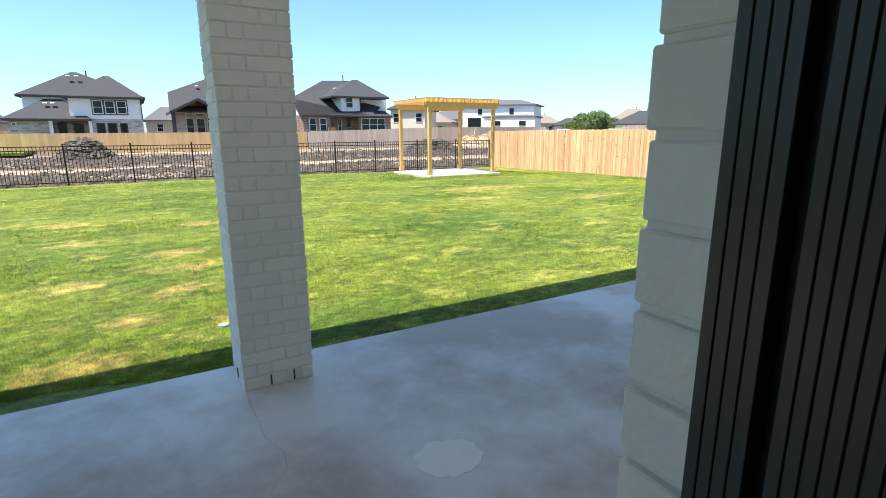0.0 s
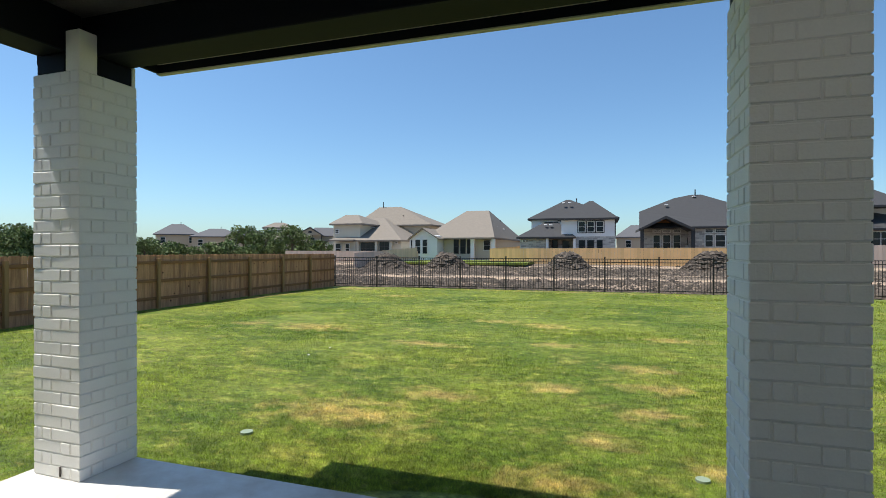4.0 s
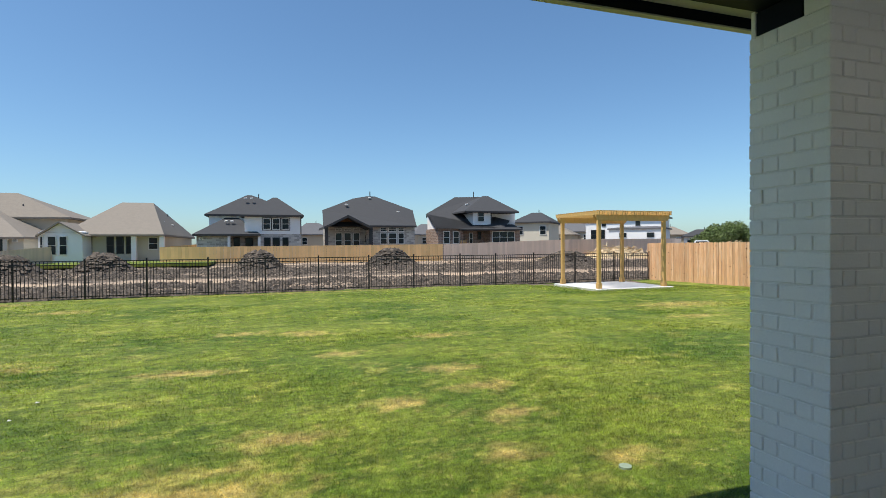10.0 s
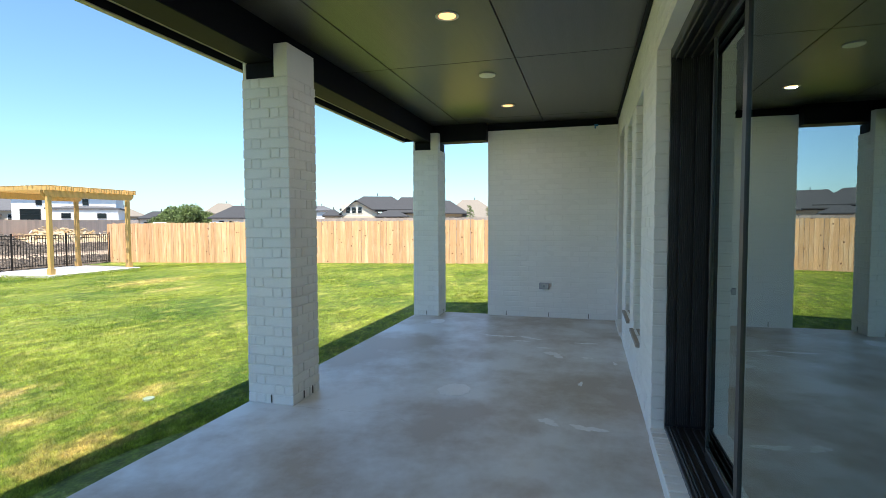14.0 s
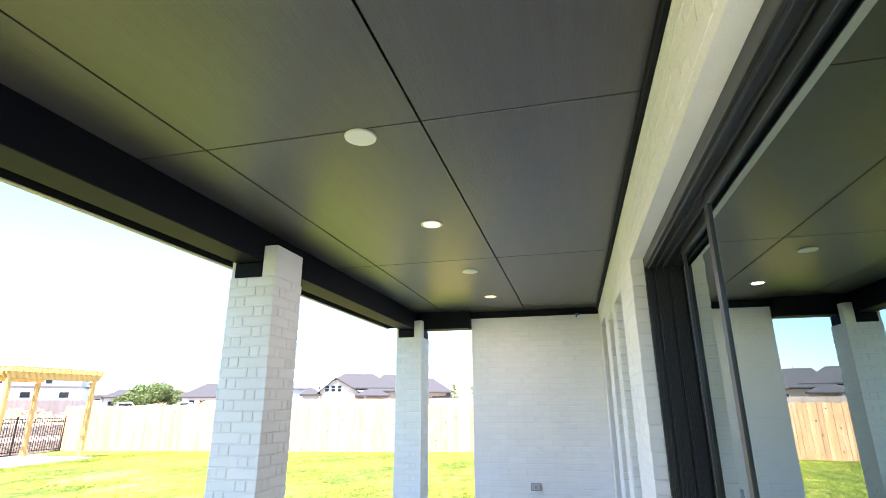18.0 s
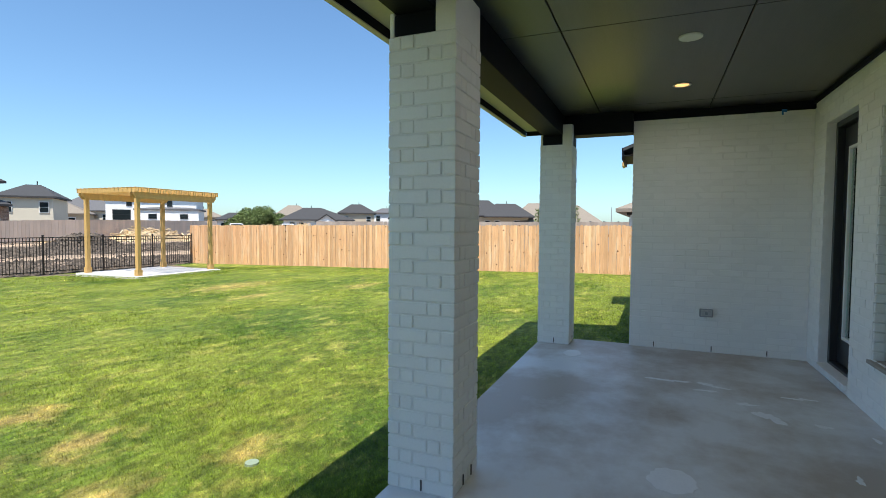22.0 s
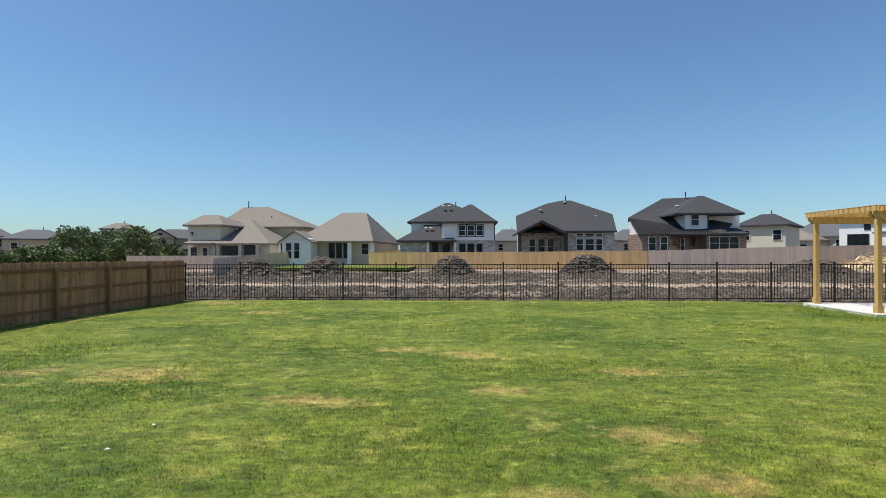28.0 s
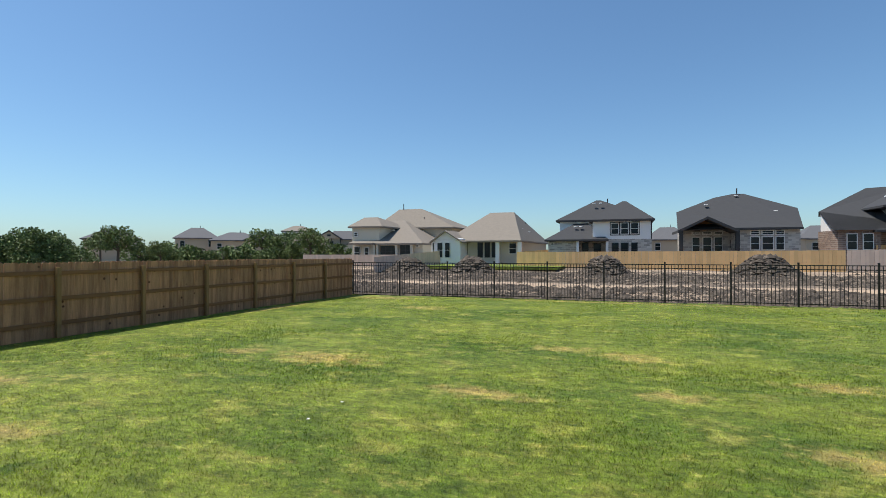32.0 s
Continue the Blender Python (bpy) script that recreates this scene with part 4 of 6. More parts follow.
for k in range(60):
    x = JAMB_X - 0.045 - 0.085 * k
    if x > DOOR_W:
        ob = new("brick", sb)
        ob.parent = sill
        ob.matrix_local = pose(x, WALL_Y - 0.058, 0.088, rnd.uniform(-1, 1), 0, 0)


# ---- ceiling fixtures, outlet ----
LAMP_WATTS = 2.6


def downlight(x, y):
    d = thing("ceiling_light", "round recessed warm downlight with white trim, lit", "ceiling light", (x, y, CEIL_Z), "patio downlights")
    ring = bmesh.new()
    n = 32
    prof = ((0.088, 0.0), (0.090, -0.006), (0.078, -0.009), (0.066, -0.003), (0.062, 0.0))
    vs = [[ring.verts.new((r * math.cos(a * math.tau / n), r * math.sin(a * math.tau / n), z)) for r, z in prof] for a in range(n)]
    for a in range(n):
        for q in range(len(prof) - 1):
            ring.faces.new((vs[a][q], vs[a][q + 1], vs[(a + 1) % n][q + 1], vs[(a + 1) % n][q]))
    part("trim_ring", ring, WHITE_PLASTIC, d)
    part("lens", bm_disc(0.064, 0.004, (0, 0, -0.003)), LAMP, d, "glowing warm lens")
    lamp = new("downlight_lamp", bpy.data.lights.new("downlight_lamp", "AREA"))
    lamp.data.shape, lamp.data.size = "DISK", 0.12
    lamp.data.energy, lamp.data.color = LAMP_WATTS, (1.0, 0.95, 0.88)
    lamp.location = (x, y, CEIL_Z - 0.012)


for x in (-0.97, 2.07, 5.12):
    downlight(x, 1.41)
for x in (0.60, 3.67):
    s = thing("ceiling_speaker", "round flat white cover on the dark ceiling", "ceiling cover", (x, 1.41, CEIL_Z), "ceiling covers")
    part("cover", bm_disc(0.085, 0.010, (0, 0, -0.006), radius2=0.088), WHITE_PLASTIC, s)
outlet = thing("wall_outlet", "grey weatherproof outlet box on painted brick", "outlet", (END_X, 1.02, 0.50))
part("box", bm_box((0.05, 0.15, 0.10), (-0.025, 0, 0), 0.006), GREY_PLASTIC, outlet)
part("cover", bm_box((0.02, 0.125, 0.08), (-0.058, 0, 0), 0.006), STEEL, outlet)
part("socket", bm_box((0.012, 0.035, 0.035), (-0.070, 0.0, 0.0), 0.004), GREY_PLASTIC, outlet)


# ---- iron fence ----
def iron_fence():
    fence = thing("iron_fence", "black metal picket fence with flat-topped posts", "fence", (0, 0, 0))
    picket = mesh_of("picket", bm_box((0.019, 0.019, 1.36), (0, 0, 0.76)), BLACK_IRON)
    post = mesh_of("post", bm_box((0.055, 0.055, 1.52), (0, 0, 0.76), 0.004), BLACK_IRON)
    cap = mesh_of("post_cap", bm_box((0.066, 0.066, 0.02), (0, 0, 1.53), 0.006), BLACK_IRON)
    widths = [2.29, 2.19, 2.02, 2.14, 2.13, 2.13, 2.14, 2.03, 2.23, 1.81, 2.03, 2.34, 2.34, 2.25]
    unit = (IRON_E - IRON_W) / sum(widths)
    x = IRON_W
    for k in range(15):
        y = iron_y(x)
        p = part("post", post, None, fence)
        p.location = (x, y, lawn_z(y) - 0.02)
        part("post_cap", cap, None, p)
        if k == 14:
            break
        w = widths[k] * unit
        slope = math.degrees(math.atan(IRON_SLOPE))
        for z in (0.13, 1.30, 1.44):
            r = part("rail", bm_box((w, 0.028, 0.030), (w / 2, 0, 0)), BLACK_IRON, fence)
            r.matrix_local = pose(x, y, lawn_z(y) - 0.02 + z, 0, 0, slope)
        n = int(round(w / 0.115))
        for j in range(1, n):
            q = part("picket", picket, None, fence)
            u = x + w * j / n
            q.location = (u, iron_y(u), lawn_z(y) - 0.02)
        x += w


iron_fence()


# ---- wood fences ----
def dog_ear(width, height, thick):
    e = width * 0.22
    o = [(-width / 2, 0), (width / 2, 0), (width / 2, height - e), (width / 2 - e, height), (-width / 2 + e, height), (-width / 2, height - e)]
    n = len(o)
    return bm_poly([(x, -thick / 2, z) for x, z in o] + [(x, thick / 2, z) for x, z in o], [list(range(n))[::-1], list(range(n, 2 * n))] + [[k, (k + 1) % n, n + (k + 1) % n, n + k] for k in range(n)])


def left_fence():
    """Weathered privacy fence seen from its back: posts and three rails towards the lawn."""
    fence = thing("wood_fence", "weathered grey-brown privacy fence, rails and posts showing", "fence")
    rnd = random.Random(21)
    x0 = IRON_W
    boards = [mesh_of("board", dog_ear(0.138, h, 0.016), OLD_WOOD) for h in (1.66, 1.68, 1.70)]
    y = -8.0
    while y < IRON_Y - 0.05:
        k = rnd.randrange(3)
        b = part("board", boards[k], None, fence)
        b.matrix_local = pose(x0 - 0.055, y, left_top(y) - (1.66, 1.68, 1.70)[k] + rnd.uniform(-0.008, 0.008), 0, rnd.uniform(-0.3, 0.3), 90 + rnd.uniform(-0.6, 0.6))
        y += 0.1385 + rnd.choice((0, 0.0005, 0.001, 0.002, 0.004))
    post = mesh_of("post", bm_box((0.09, 0.09, 1.54), (0, 0, 0.77), 0.004), POST_WOOD)
    y = LEFT_POST
    while y > -8:
        p = part("post", post, None, fence)
        p.location = (x0 + 0.04, y, left_top(y) - 1.65)
        y -= LEFT_STEP
    y = LEFT_POST
    while y > -8:
        for z in (-1.33, -0.79, -0.235):
            r = part("rail", bm_box((0.04, LEFT_STEP, 0.088), (0, 0, 0), 0.003), RAIL_WOOD, fence)
            r.matrix_local = pose(x0 - 0.025, y - LEFT_STEP / 2, left_top(y - LEFT_STEP / 2) + z, rnd.uniform(-0.3, 0.3), 0, 0)
        y -= LEFT_STEP
    for z in (-1.33, -0.79, -0.235):
        w = IRON_Y - LEFT_POST
        r = part("rail", bm_box((0.04, w, 0.088), (x0 - 0.025, LEFT_POST + w / 2, left_top(21.5) + z), 0.003), RAIL_WOOD, fence)


LEFT_POST, LEFT_STEP = 20.62, 2.07


def left_top(y):
    return 1.34 - 0.0095 * (y - 9.5) - 0.045 * min(1.0, max(0.0, (16 - y) / 10))


left_fence()


def right_fence():
    """New cedar privacy fence, board side to the lawn."""
    fence = thing("cedar_fence", "new tan cedar privacy fence of dog-eared boards", "fence")
    rnd = random.Random(22)
    boards = [mesh_of("board", dog_ear(w, h, 0.016), CEDAR) for w, h in ((0.137, 1.93), (0.133, 1.95), (0.136, 1.94))]
    y = -6.0
    top = iron_y(IRON_E) + 0.1
    while y < top:
        b = part("board", rnd.choice(boards), None, fence)
        b.matrix_local = pose(IRON_E + rnd.uniform(-0.007, 0.007), y, right_base(y) + rnd.uniform(-0.012, 0.012), 0, rnd.uniform(-0.3, 0.3), 90 + rnd.uniform(-0.8, 0.8))
        y += 0.1445
    for z in (0.3, 0.95, 1.6):
        part("rail", bm_box((0.04, top + 6, 0.09), (IRON_E + 0.03, (top - 6) / 2, right_base(9) + z)), RAIL_WOOD, fence)


def right_base(y):
    return -0.30 - 0.005 * (y - 4)


right_fence()


# ---- pergola ----
PG = (12.0, 18.95, 15.25, 21.75)
PAD_Z = -0.31


def pergola():
    x0, y0, x1, y1 = PG
    pad = thing("pergola_pad", "pale square concrete pad set in the lawn", "concrete pad")
    part("slab", bm_box((x1 - x0 + 0.56, y1 - y0 + 0.6, 0.3), ((x0 + x1) / 2, (y0 + y1) / 2, PAD_Z - 0.15), 0.015), CONCRETE_WHITE, pad)
    p = thing("pergola", "yellow treated-pine pergola on four posts over a pad", "pergola")
    H = 2.94
    for x in (x0, x1):
        for y in (y0, y1):
            q = part("post", bm_box((0.14, 0.14, H), (x, y, PAD_Z + H / 2), 0.008), PERGOLA_WOOD, p)
            for s, ax in ((-1, 0), (1, 0), (-1, 1), (1, 1)):
                part("base_trim", bm_box((0.19 if ax else 0.024, 0.024 if ax else 0.14, 0.22), (x + (0 if ax else s * 0.083), y + (s * 0.083 if ax else 0), PAD_Z + 0.11), 0.004), PERGOLA_WOOD, q)
    top = PAD_Z + H
    for y in (y0 - 0.09, y0 + 0.09, y1 - 0.09, y1 + 0.09):
        a, b, lo, hi = x0 - 0.22, x1 + 0.22, top - 0.1375, top + 0.0975
        side = [(a, hi), (a, hi - 0.09), (a + 0.12, lo), (b - 0.12, lo), (b, hi - 0.09), (b, hi)]
        m = len(side)
        part("beam", bm_poly([(u, y - 0.02, v) for u, v in side] + [(u, y + 0.02, v) for u, v in side], [list(range(m)), list(range(2 * m - 1, m - 1, -1))] + [[k, m + k, m + (k + 1) % m, (k + 1) % m] for k in range(m)]), PERGOLA_WOOD, p)
    n = 17
    for k in range(n):
        x = x0 - 0.16 + (x1 - x0 + 0.32) * k / (n - 1)
        part("rafter", bm_box((0.04, y1 - y0 + 0.56, 0.14), (x, (y0 + y1) / 2, top + 0.167), 0.004), PERGOLA_WOOD, p)
    n = 15
    for k in range(n):
        y = y0 - 0.20 + (y1 - y0 + 0.40) * k / (n - 1)
        part("slat", bm_box((x1 - x0 + 0.50, 0.036, 0.036), ((x0 + x1) / 2, y, top + 0.255), 0.004), PERGOLA_WOOD, p)


pergola()


# ---- neighbourhood ----
NEAR_ROW = 0.86
ROW_EYE = Vector((-0.42, 1.23, 1.52))
ROW_TURN = Matrix.Rotation(0.0122, 4, "Z")


def row_house(label):
    """A house of the first row behind the empty lot."""
    h = thing("house", label, "house", ROW_EYE - ROW_TURN @ ROW_EYE * NEAR_ROW - Vector((0, 0, 0.2)))
    h.rotation_euler = (0, 0, 0.0122)
    h.scale = (NEAR_ROW,) * 3
    return h


def hip_roof(x0, x1, y0, y1, z, rx0, rx1, ry, rz, thick=0.22):
    """A hipped roof: an eave rectangle and a ridge from rx0 to rx1 at ry, with a fascia of a thickness."""
    v = [(x0, y0, z), (x1, y0, z), (x1, y1, z), (x0, y1, z), (rx0, ry, rz), (rx1, ry, rz)]
    v += [(a, b, c - thick) for a, b, c in v[:4]]
    f = [(0, 1, 5, 4), (1, 2, 5), (2, 3, 4, 5), (3, 0, 4), (0, 6, 7, 1), (1, 7, 8, 2), (2, 8, 9, 3), (3, 9, 6, 0), (6, 9, 8, 7)]
    return bm_poly(v, f)


def gable_roof(x0, x1, y0, y1, z, px, pz, thick=0.2):
    """A gable whose ridge runs back from y0 to y1, peak at px."""
    v = [(x0, y0, z), (px, y0, pz), (x1, y0, z), (x0, y1, z), (px, y1, pz), (x1, y1, z)]
    v += [(a, b, c - thick) for a, b, c in v]
    return bm_poly(v, [(0, 1, 4, 3), (1, 2, 5, 4), (6, 9, 10, 7), (7, 10, 11, 8), (0, 6, 7, 1), (1, 7, 8, 2), (3, 4, 10, 9), (4, 5, 11, 10), (0, 3, 9, 6), (2, 8, 11, 5)])


def prism_wall(x0, x1, y0, y1, z0, z1):
    return bm_box((x1 - x0, y1 - y0, z1 - z0), ((x0 + x1) / 2, (y0 + y1) / 2, (z0 + z1) / 2))


def far_window(house, x0, x1, z0, z1, y, frame_mat=None, panes=1, facing="y"):
    """Window on a far wall: frame and panes standing proud of the wall face at y (or at x, facing x)."""
    f = 0.09
    frame_mat = frame_mat or WHITE_TRIM
    w = part("window", bm_box((x1 - x0, 0.10, z1 - z0), ((x0 + x1) / 2, y, (z0 + z1) / 2), 0.0), frame_mat, house)
    step = (x1 - x0 - f) / panes
    for k in range(panes):
        a = x0 + f + k * step
        mid = (z0 + z1) / 2
        for lo, hi in ((z0 + f, mid - f * 0.3), (mid + f * 0.3, z1 - f)):
            part("pane", bm_box((step - f, 0.03, hi - lo), (a + (step - f) / 2, y - 0.055, (lo + hi) / 2)), FAR_GLASS, w)
    return w


def vent(house, x, y, z, h=0.6):
    part("vent_pipe", bm_disc(0.07, h, (x, y, z + h / 2), 10), FAR_TRIM, house)


def roof_vents(house, spots):
    for x, y, z in spots:
        part("roof_vent", bm_box((0.4, 0.5, 0.16), (x, y, z), 0.04), WHITE_TRIM, house)



h = row_house("two-storey white house with grey stone base and charcoal hip roofs")
part("wall", prism_wall(-8.77, -5.27, 66, 76, -0.4, 3.16), STONE_GREY, h)
part("wall", prism_wall(-5.46, -1.9, 68.5, 76, -0.4, 3.23), STONE_GREY, h)
part("wall", prism_wall(-7.84, -3.37, 70, 80, -0.4, 5.69), STUCCO_WHITE, h)
part("wall", prism_wall(-3.56, 2.93, 66, 80, 3.16, 5.45), STUCCO_WHITE, h)
part("wall", prism_wall(-1.99, 2.93, 66.0, 80, -0.4, 3.16), STONE_GREY, h)
part("roof", hip_roof(-8.31, 3.49, 69.5, 81, 5.7, -3.59, -3.02, 75, 8.62), ROOF_DARK, h)
part("roof", hip_roof(-4.02, 3.25, 65.4, 78, 5.45, -0.27, 0.19, 70.5, 7.97), ROOF_DARK, h)
part("lower_roof", hip_roof(-9.13, -1.76, 65.3, 75, 3.15, -5.68, -4.69, 70.5, 5.49), ROOF_DARK, h)
part("porch_post", prism_wall(-5.42, -5.12, 65.6, 65.9, -0.4, 3.02), STUCCO_WHITE, h)
part("porch_post", prism_wall(-2.07, -1.77, 65.6, 65.9, -0.4, 3.02), STUCCO_WHITE, h)
part("corner_trim", prism_wall(2.86, 2.97, 65.93, 66.03, 3.16, 5.38), FAR_TRIM, h)
for a, b in ((-1.52, -0.60), (-0.44, 0.48), (0.64, 1.56)):
    part("window_trim", prism_wall(a - 0.09, b + 0.09, 65.955, 66.0, 3.58, 5.16), FAR_TRIM, h)
    far_window(h, a, b, 3.68, 5.06, 65.93, WHITE_TRIM, 1)
far_window(h, -1.42, -0.63, 1.1, 2.74, 65.98, FAR_TRIM, 1)
far_window(h, -0.42, 0.44, 1.1, 2.74, 65.98, FAR_TRIM, 1)
far_window(h, 0.72, 1.43, 1.1, 2.74, 65.98, FAR_TRIM, 1)
far_window(h, -4.94, -4.2, 1.08, 2.78, 68.45, FAR_TRIM, 1)
far_window(h, -3.6, -2.71, 0.93, 2.71, 68.45, FAR_TRIM, 1)
far_window(h, -8.48, -8.05, 2.45, 2.81, 65.98, WHITE_TRIM, 1)
vent(h, -2.13, 75, 7.7, 1.1)
roof_vents(h, [(-3.72, 72.5, 7.96), (-2.93, 72.5, 7.96), (-5.71, 68, 4.76), (-5.05, 68, 4.76)])

h = row_house("one-storey grey brick house with steep charcoal roof and gabled porch")
part("wall", prism_wall(11.42, 17.41, 66, 82, -0.4, 4.23), STONE_GREY, h)
part("wall", prism_wall(6.35, 12.04, 69, 74, -0.4, 4.36), STONE_GREY, h)
part("roof", bm_poly([(5.6, 65.5, 4.1), (17.54, 65.5, 4.21), (5.95, 71, 6.45), (18.52, 71, 6.62), (12.66, 75, 8.84), (13.88, 75, 8.84), (10.48, 74, 8.36), (6.75, 79, 6.55), (18.52, 79, 6.62), (7.3, 84, 4.21), (17.54, 84, 4.21)], [(0, 1, 3, 5, 4, 6, 2), (2, 6, 4, 7), (5, 3, 8), (4, 5, 8, 7), (0, 2, 7, 9), (1, 10, 8, 3), (7, 8, 10, 9), (0, 9, 10, 1)]), ROOF_DARK, h)
part("fascia", prism_wall(11.38, 17.53, 65.35, 65.5, 4.0, 4.24), FAR_TRIM, h)
part("porch_roof", gable_roof(5.56, 11.45, 64.5, 72, 4.02, 8.5, 5.5, 0.3), ROOF_DARK, h)
part("porch_ceiling", bm_poly([(5.95, 67, 4.2), (8.78, 67, 5.51), (11.6, 67, 4.2), (5.95, 69, 4.2), (8.78, 69, 5.51), (11.6, 69, 4.2)], [(0, 1, 2), (3, 5, 4), (0, 3, 4, 1), (1, 4, 5, 2), (0, 2, 5, 3)]), RAIL_WOOD, h)
part("porch_post", prism_wall(5.72, 6.1, 64.9, 65.3, -0.4, 4.0), FAR_TRIM, h)
part("porch_post", prism_wall(11.22, 11.62, 64.9, 65.3, -0.4, 4.16), FAR_TRIM, h)
far_window(h, 7.41, 8.31, 1.37, 3.39, 68.95, WHITE_TRIM, 1)
far_window(h, 7.41, 8.31, 3.61, 3.99, 68.95, WHITE_TRIM, 1)
far_window(h, 8.53, 9.5, 1.37, 3.39, 68.95, WHITE_TRIM, 1)
far_window(h, 8.53, 9.5, 3.61, 3.99, 68.95, WHITE_TRIM, 1)
far_window(h, 9.72, 10.62, 1.37, 3.39, 68.95, WHITE_TRIM, 1)
far_window(h, 9.72, 10.62, 3.61, 3.99, 68.95, WHITE_TRIM, 1)
far_window(h, 11.36, 11.81, 2.12, 3.02, 68.95, FAR_TRIM, 1)
far_window(h, 12.77, 13.69, 1.81, 3.31, 65.95, WHITE_TRIM, 1)
far_window(h, 12.77, 13.69, 3.45, 3.98, 65.95, WHITE_TRIM, 1)
far_window(h, 13.84, 14.98, 1.81, 3.31, 65.95, WHITE_TRIM, 1)
far_window(h, 13.84, 14.98, 3.45, 3.98, 65.95, WHITE_TRIM, 1)
far_window(h, 15.12, 15.97, 1.81, 3.31, 65.95, WHITE_TRIM, 1)
far_window(h, 15.12, 15.97, 3.45, 3.98, 65.95, WHITE_TRIM, 1)
vent(h, 13.11, 74.7, 8.75, 0.75)
roof_vents(h, [(9.25, 71.5, 7.29), (16.09, 70, 6.26), (12.88, 74, 8.5)])

h = row_house("two-storey house of red-brown brick and white siding with charcoal roof")
part("wall", prism_wall(20.66, 24.26, 66, 71.6, -0.4, 3.88), STONE_RED, h)
part("wall", prism_wall(25.02, 29.29, 68, 82, -0.4, 3.95), STONE_RED, h)
part("wall", prism_wall(28.26, 32.89, 66, 82, -0.4, 3.88), STONE_RED, h)
part("upper_wall", prism_wall(24.4, 29.25, 72, 82, 3.88, 6.21), STUCCO_WHITE, h)
part("side_gable", bm_poly([(20.95, 66.2, 3.8), (20.95, 71.8, 3.8), (20.95, 71.8, 6.0), (21.3, 66.2, 3.8), (21.3, 71.8, 3.8), (21.3, 71.8, 6.0)], [(0, 1, 2), (3, 5, 4), (0, 3, 4, 1), (1, 4, 5, 2), (0, 2, 5, 3)]), STUCCO_WHITE, h)
part("roof", bm_poly([(20.05, 65.4, 3.84), (30.04, 65.4, 3.86), (26.69, 76, 9.1), (31.12, 76, 9.26), (20.82, 72, 6.2), (24.4, 84, 6.28), (35.12, 84, 6.28), (35.12, 72, 6.28)], [(0, 1, 7, 3, 2, 4), (4, 2, 5), (2, 3, 6, 5), (3, 7, 6), (0, 4, 5, 6, 7, 1)]), ROOF_DARK, h)
part("upper_wall", prism_wall(28.26, 33.61, 69, 80, 3.88, 6.52), STUCCO_WHITE, h)
part("dormer", prism_wall(26.16, 28.84, 67, 74, 4.28, 6.38), STUCCO_WHITE, h)
part("upper_roof", hip_roof(24.59, 32.9, 66.3, 80, 6.36, 29.82, 30.6, 72, 9.01), ROOF_DARK, h)
part("lower_roof", hip_roof(23.6, 32.83, 65.2, 72, 3.85, 27.73, 33.34, 69.2, 4.67), ROOF_DARK, h)
far_window(h, 26.79, 27.81, 4.85, 6.34, 66.95, WHITE_TRIM, 1)
far_window(h, 21.39, 22.32, 1.81, 3.52, 65.95, WHITE_TRIM, 1)
far_window(h, 22.75, 23.67, 1.81, 3.52, 65.95, WHITE_TRIM, 1)
far_window(h, 25.89, 26.47, 1.67, 3.36, 67.95, WHITE_TRIM, 1)
far_window(h, 27.21, 27.72, 2.41, 3.51, 67.95, FAR_TRIM, 1)
far_window(h, 28.52, 32.01, 1.88, 3.52, 65.95, WHITE_TRIM, 3)
vent(h, 29.76, 75.7, 9.1, 0.9)
part("corner_trim", prism_wall(28.81, 28.93, 66.9, 67.0, 4.28, 6.3), FAR_TRIM, h)
roof_vents(h, [(26.78, 71, 7.63), (28.74, 70, 7.43)])

h = row_house("two-storey cream house with weathered brown hip roofs")
part("wall", prism_wall(-34.37, -25.32, 66, 80, -0.4, 2.88), STUCCO_CREAM, h)
part("wall", prism_wall(-36.22, -31.98, 66.5, 78, -0.4, 5.19), STUCCO_CREAM, h)
part("upper_wall", prism_wall(-36.4, -24.4, 75.6, 86, 2.4, 5.3), STUCCO_TAN, h)
part("roof", hip_roof(-37.3, -23.95, 75, 87, 5.42, -35.08, -31.11, 80, 8.68), ROOF_TAN, h)
part("front_roof", hip_roof(-34.6, -25.0, 65.3, 86, 2.86, -34.4, -32.36, 76, 6.61), ROOF_TAN, h)
part("tower_roof", hip_roof(-36.67, -31.3, 66, 78, 5.27, -36.4, -34.26, 70.5, 6.8), ROOF_TAN, h)
part("lower_roof", hip_roof(-35.8, -32.1, 64.6, 70, 2.92, -36.01, -35.13, 68, 3.51), ROOF_TAN, h)
far_window(h, -35.9, -34.9, 0.81, 2.46, 66.45, WHITE_TRIM, 1)
far_window(h, -33.99, -33.28, 0.95, 2.38, 65.95, WHITE_TRIM, 1)
far_window(h, -35.9, -35.26, 3.82, 4.47, 66.45, WHITE_TRIM, 1)
far_window(h, -31.5, -29.07, 0.88, 2.52, 65.95, FAR_TRIM, 3)
far_window(h, -28.57, -27.01, 1.17, 2.66, 65.95, FAR_TRIM, 2)
far_window(h, -26.29, -25.79, 2.31, 2.66, 65.95, WHITE_TRIM, 1)
part("porch_column", prism_wall(-32.49, -32.13, 65.5, 65.85, -0.4, 2.81), STUCCO_CREAM, h)
part("porch_column", prism_wall(-31.99, -31.63, 65.5, 65.85, -0.4, 2.81), STUCCO_CREAM, h)
part("porch_column", prism_wall(-29.13, -28.77, 65.5, 65.85, -0.4, 2.81), STUCCO_CREAM, h)
part("porch_column", prism_wall(-26.92, -26.56, 65.5, 65.85, -0.4, 2.81), STUCCO_CREAM, h)
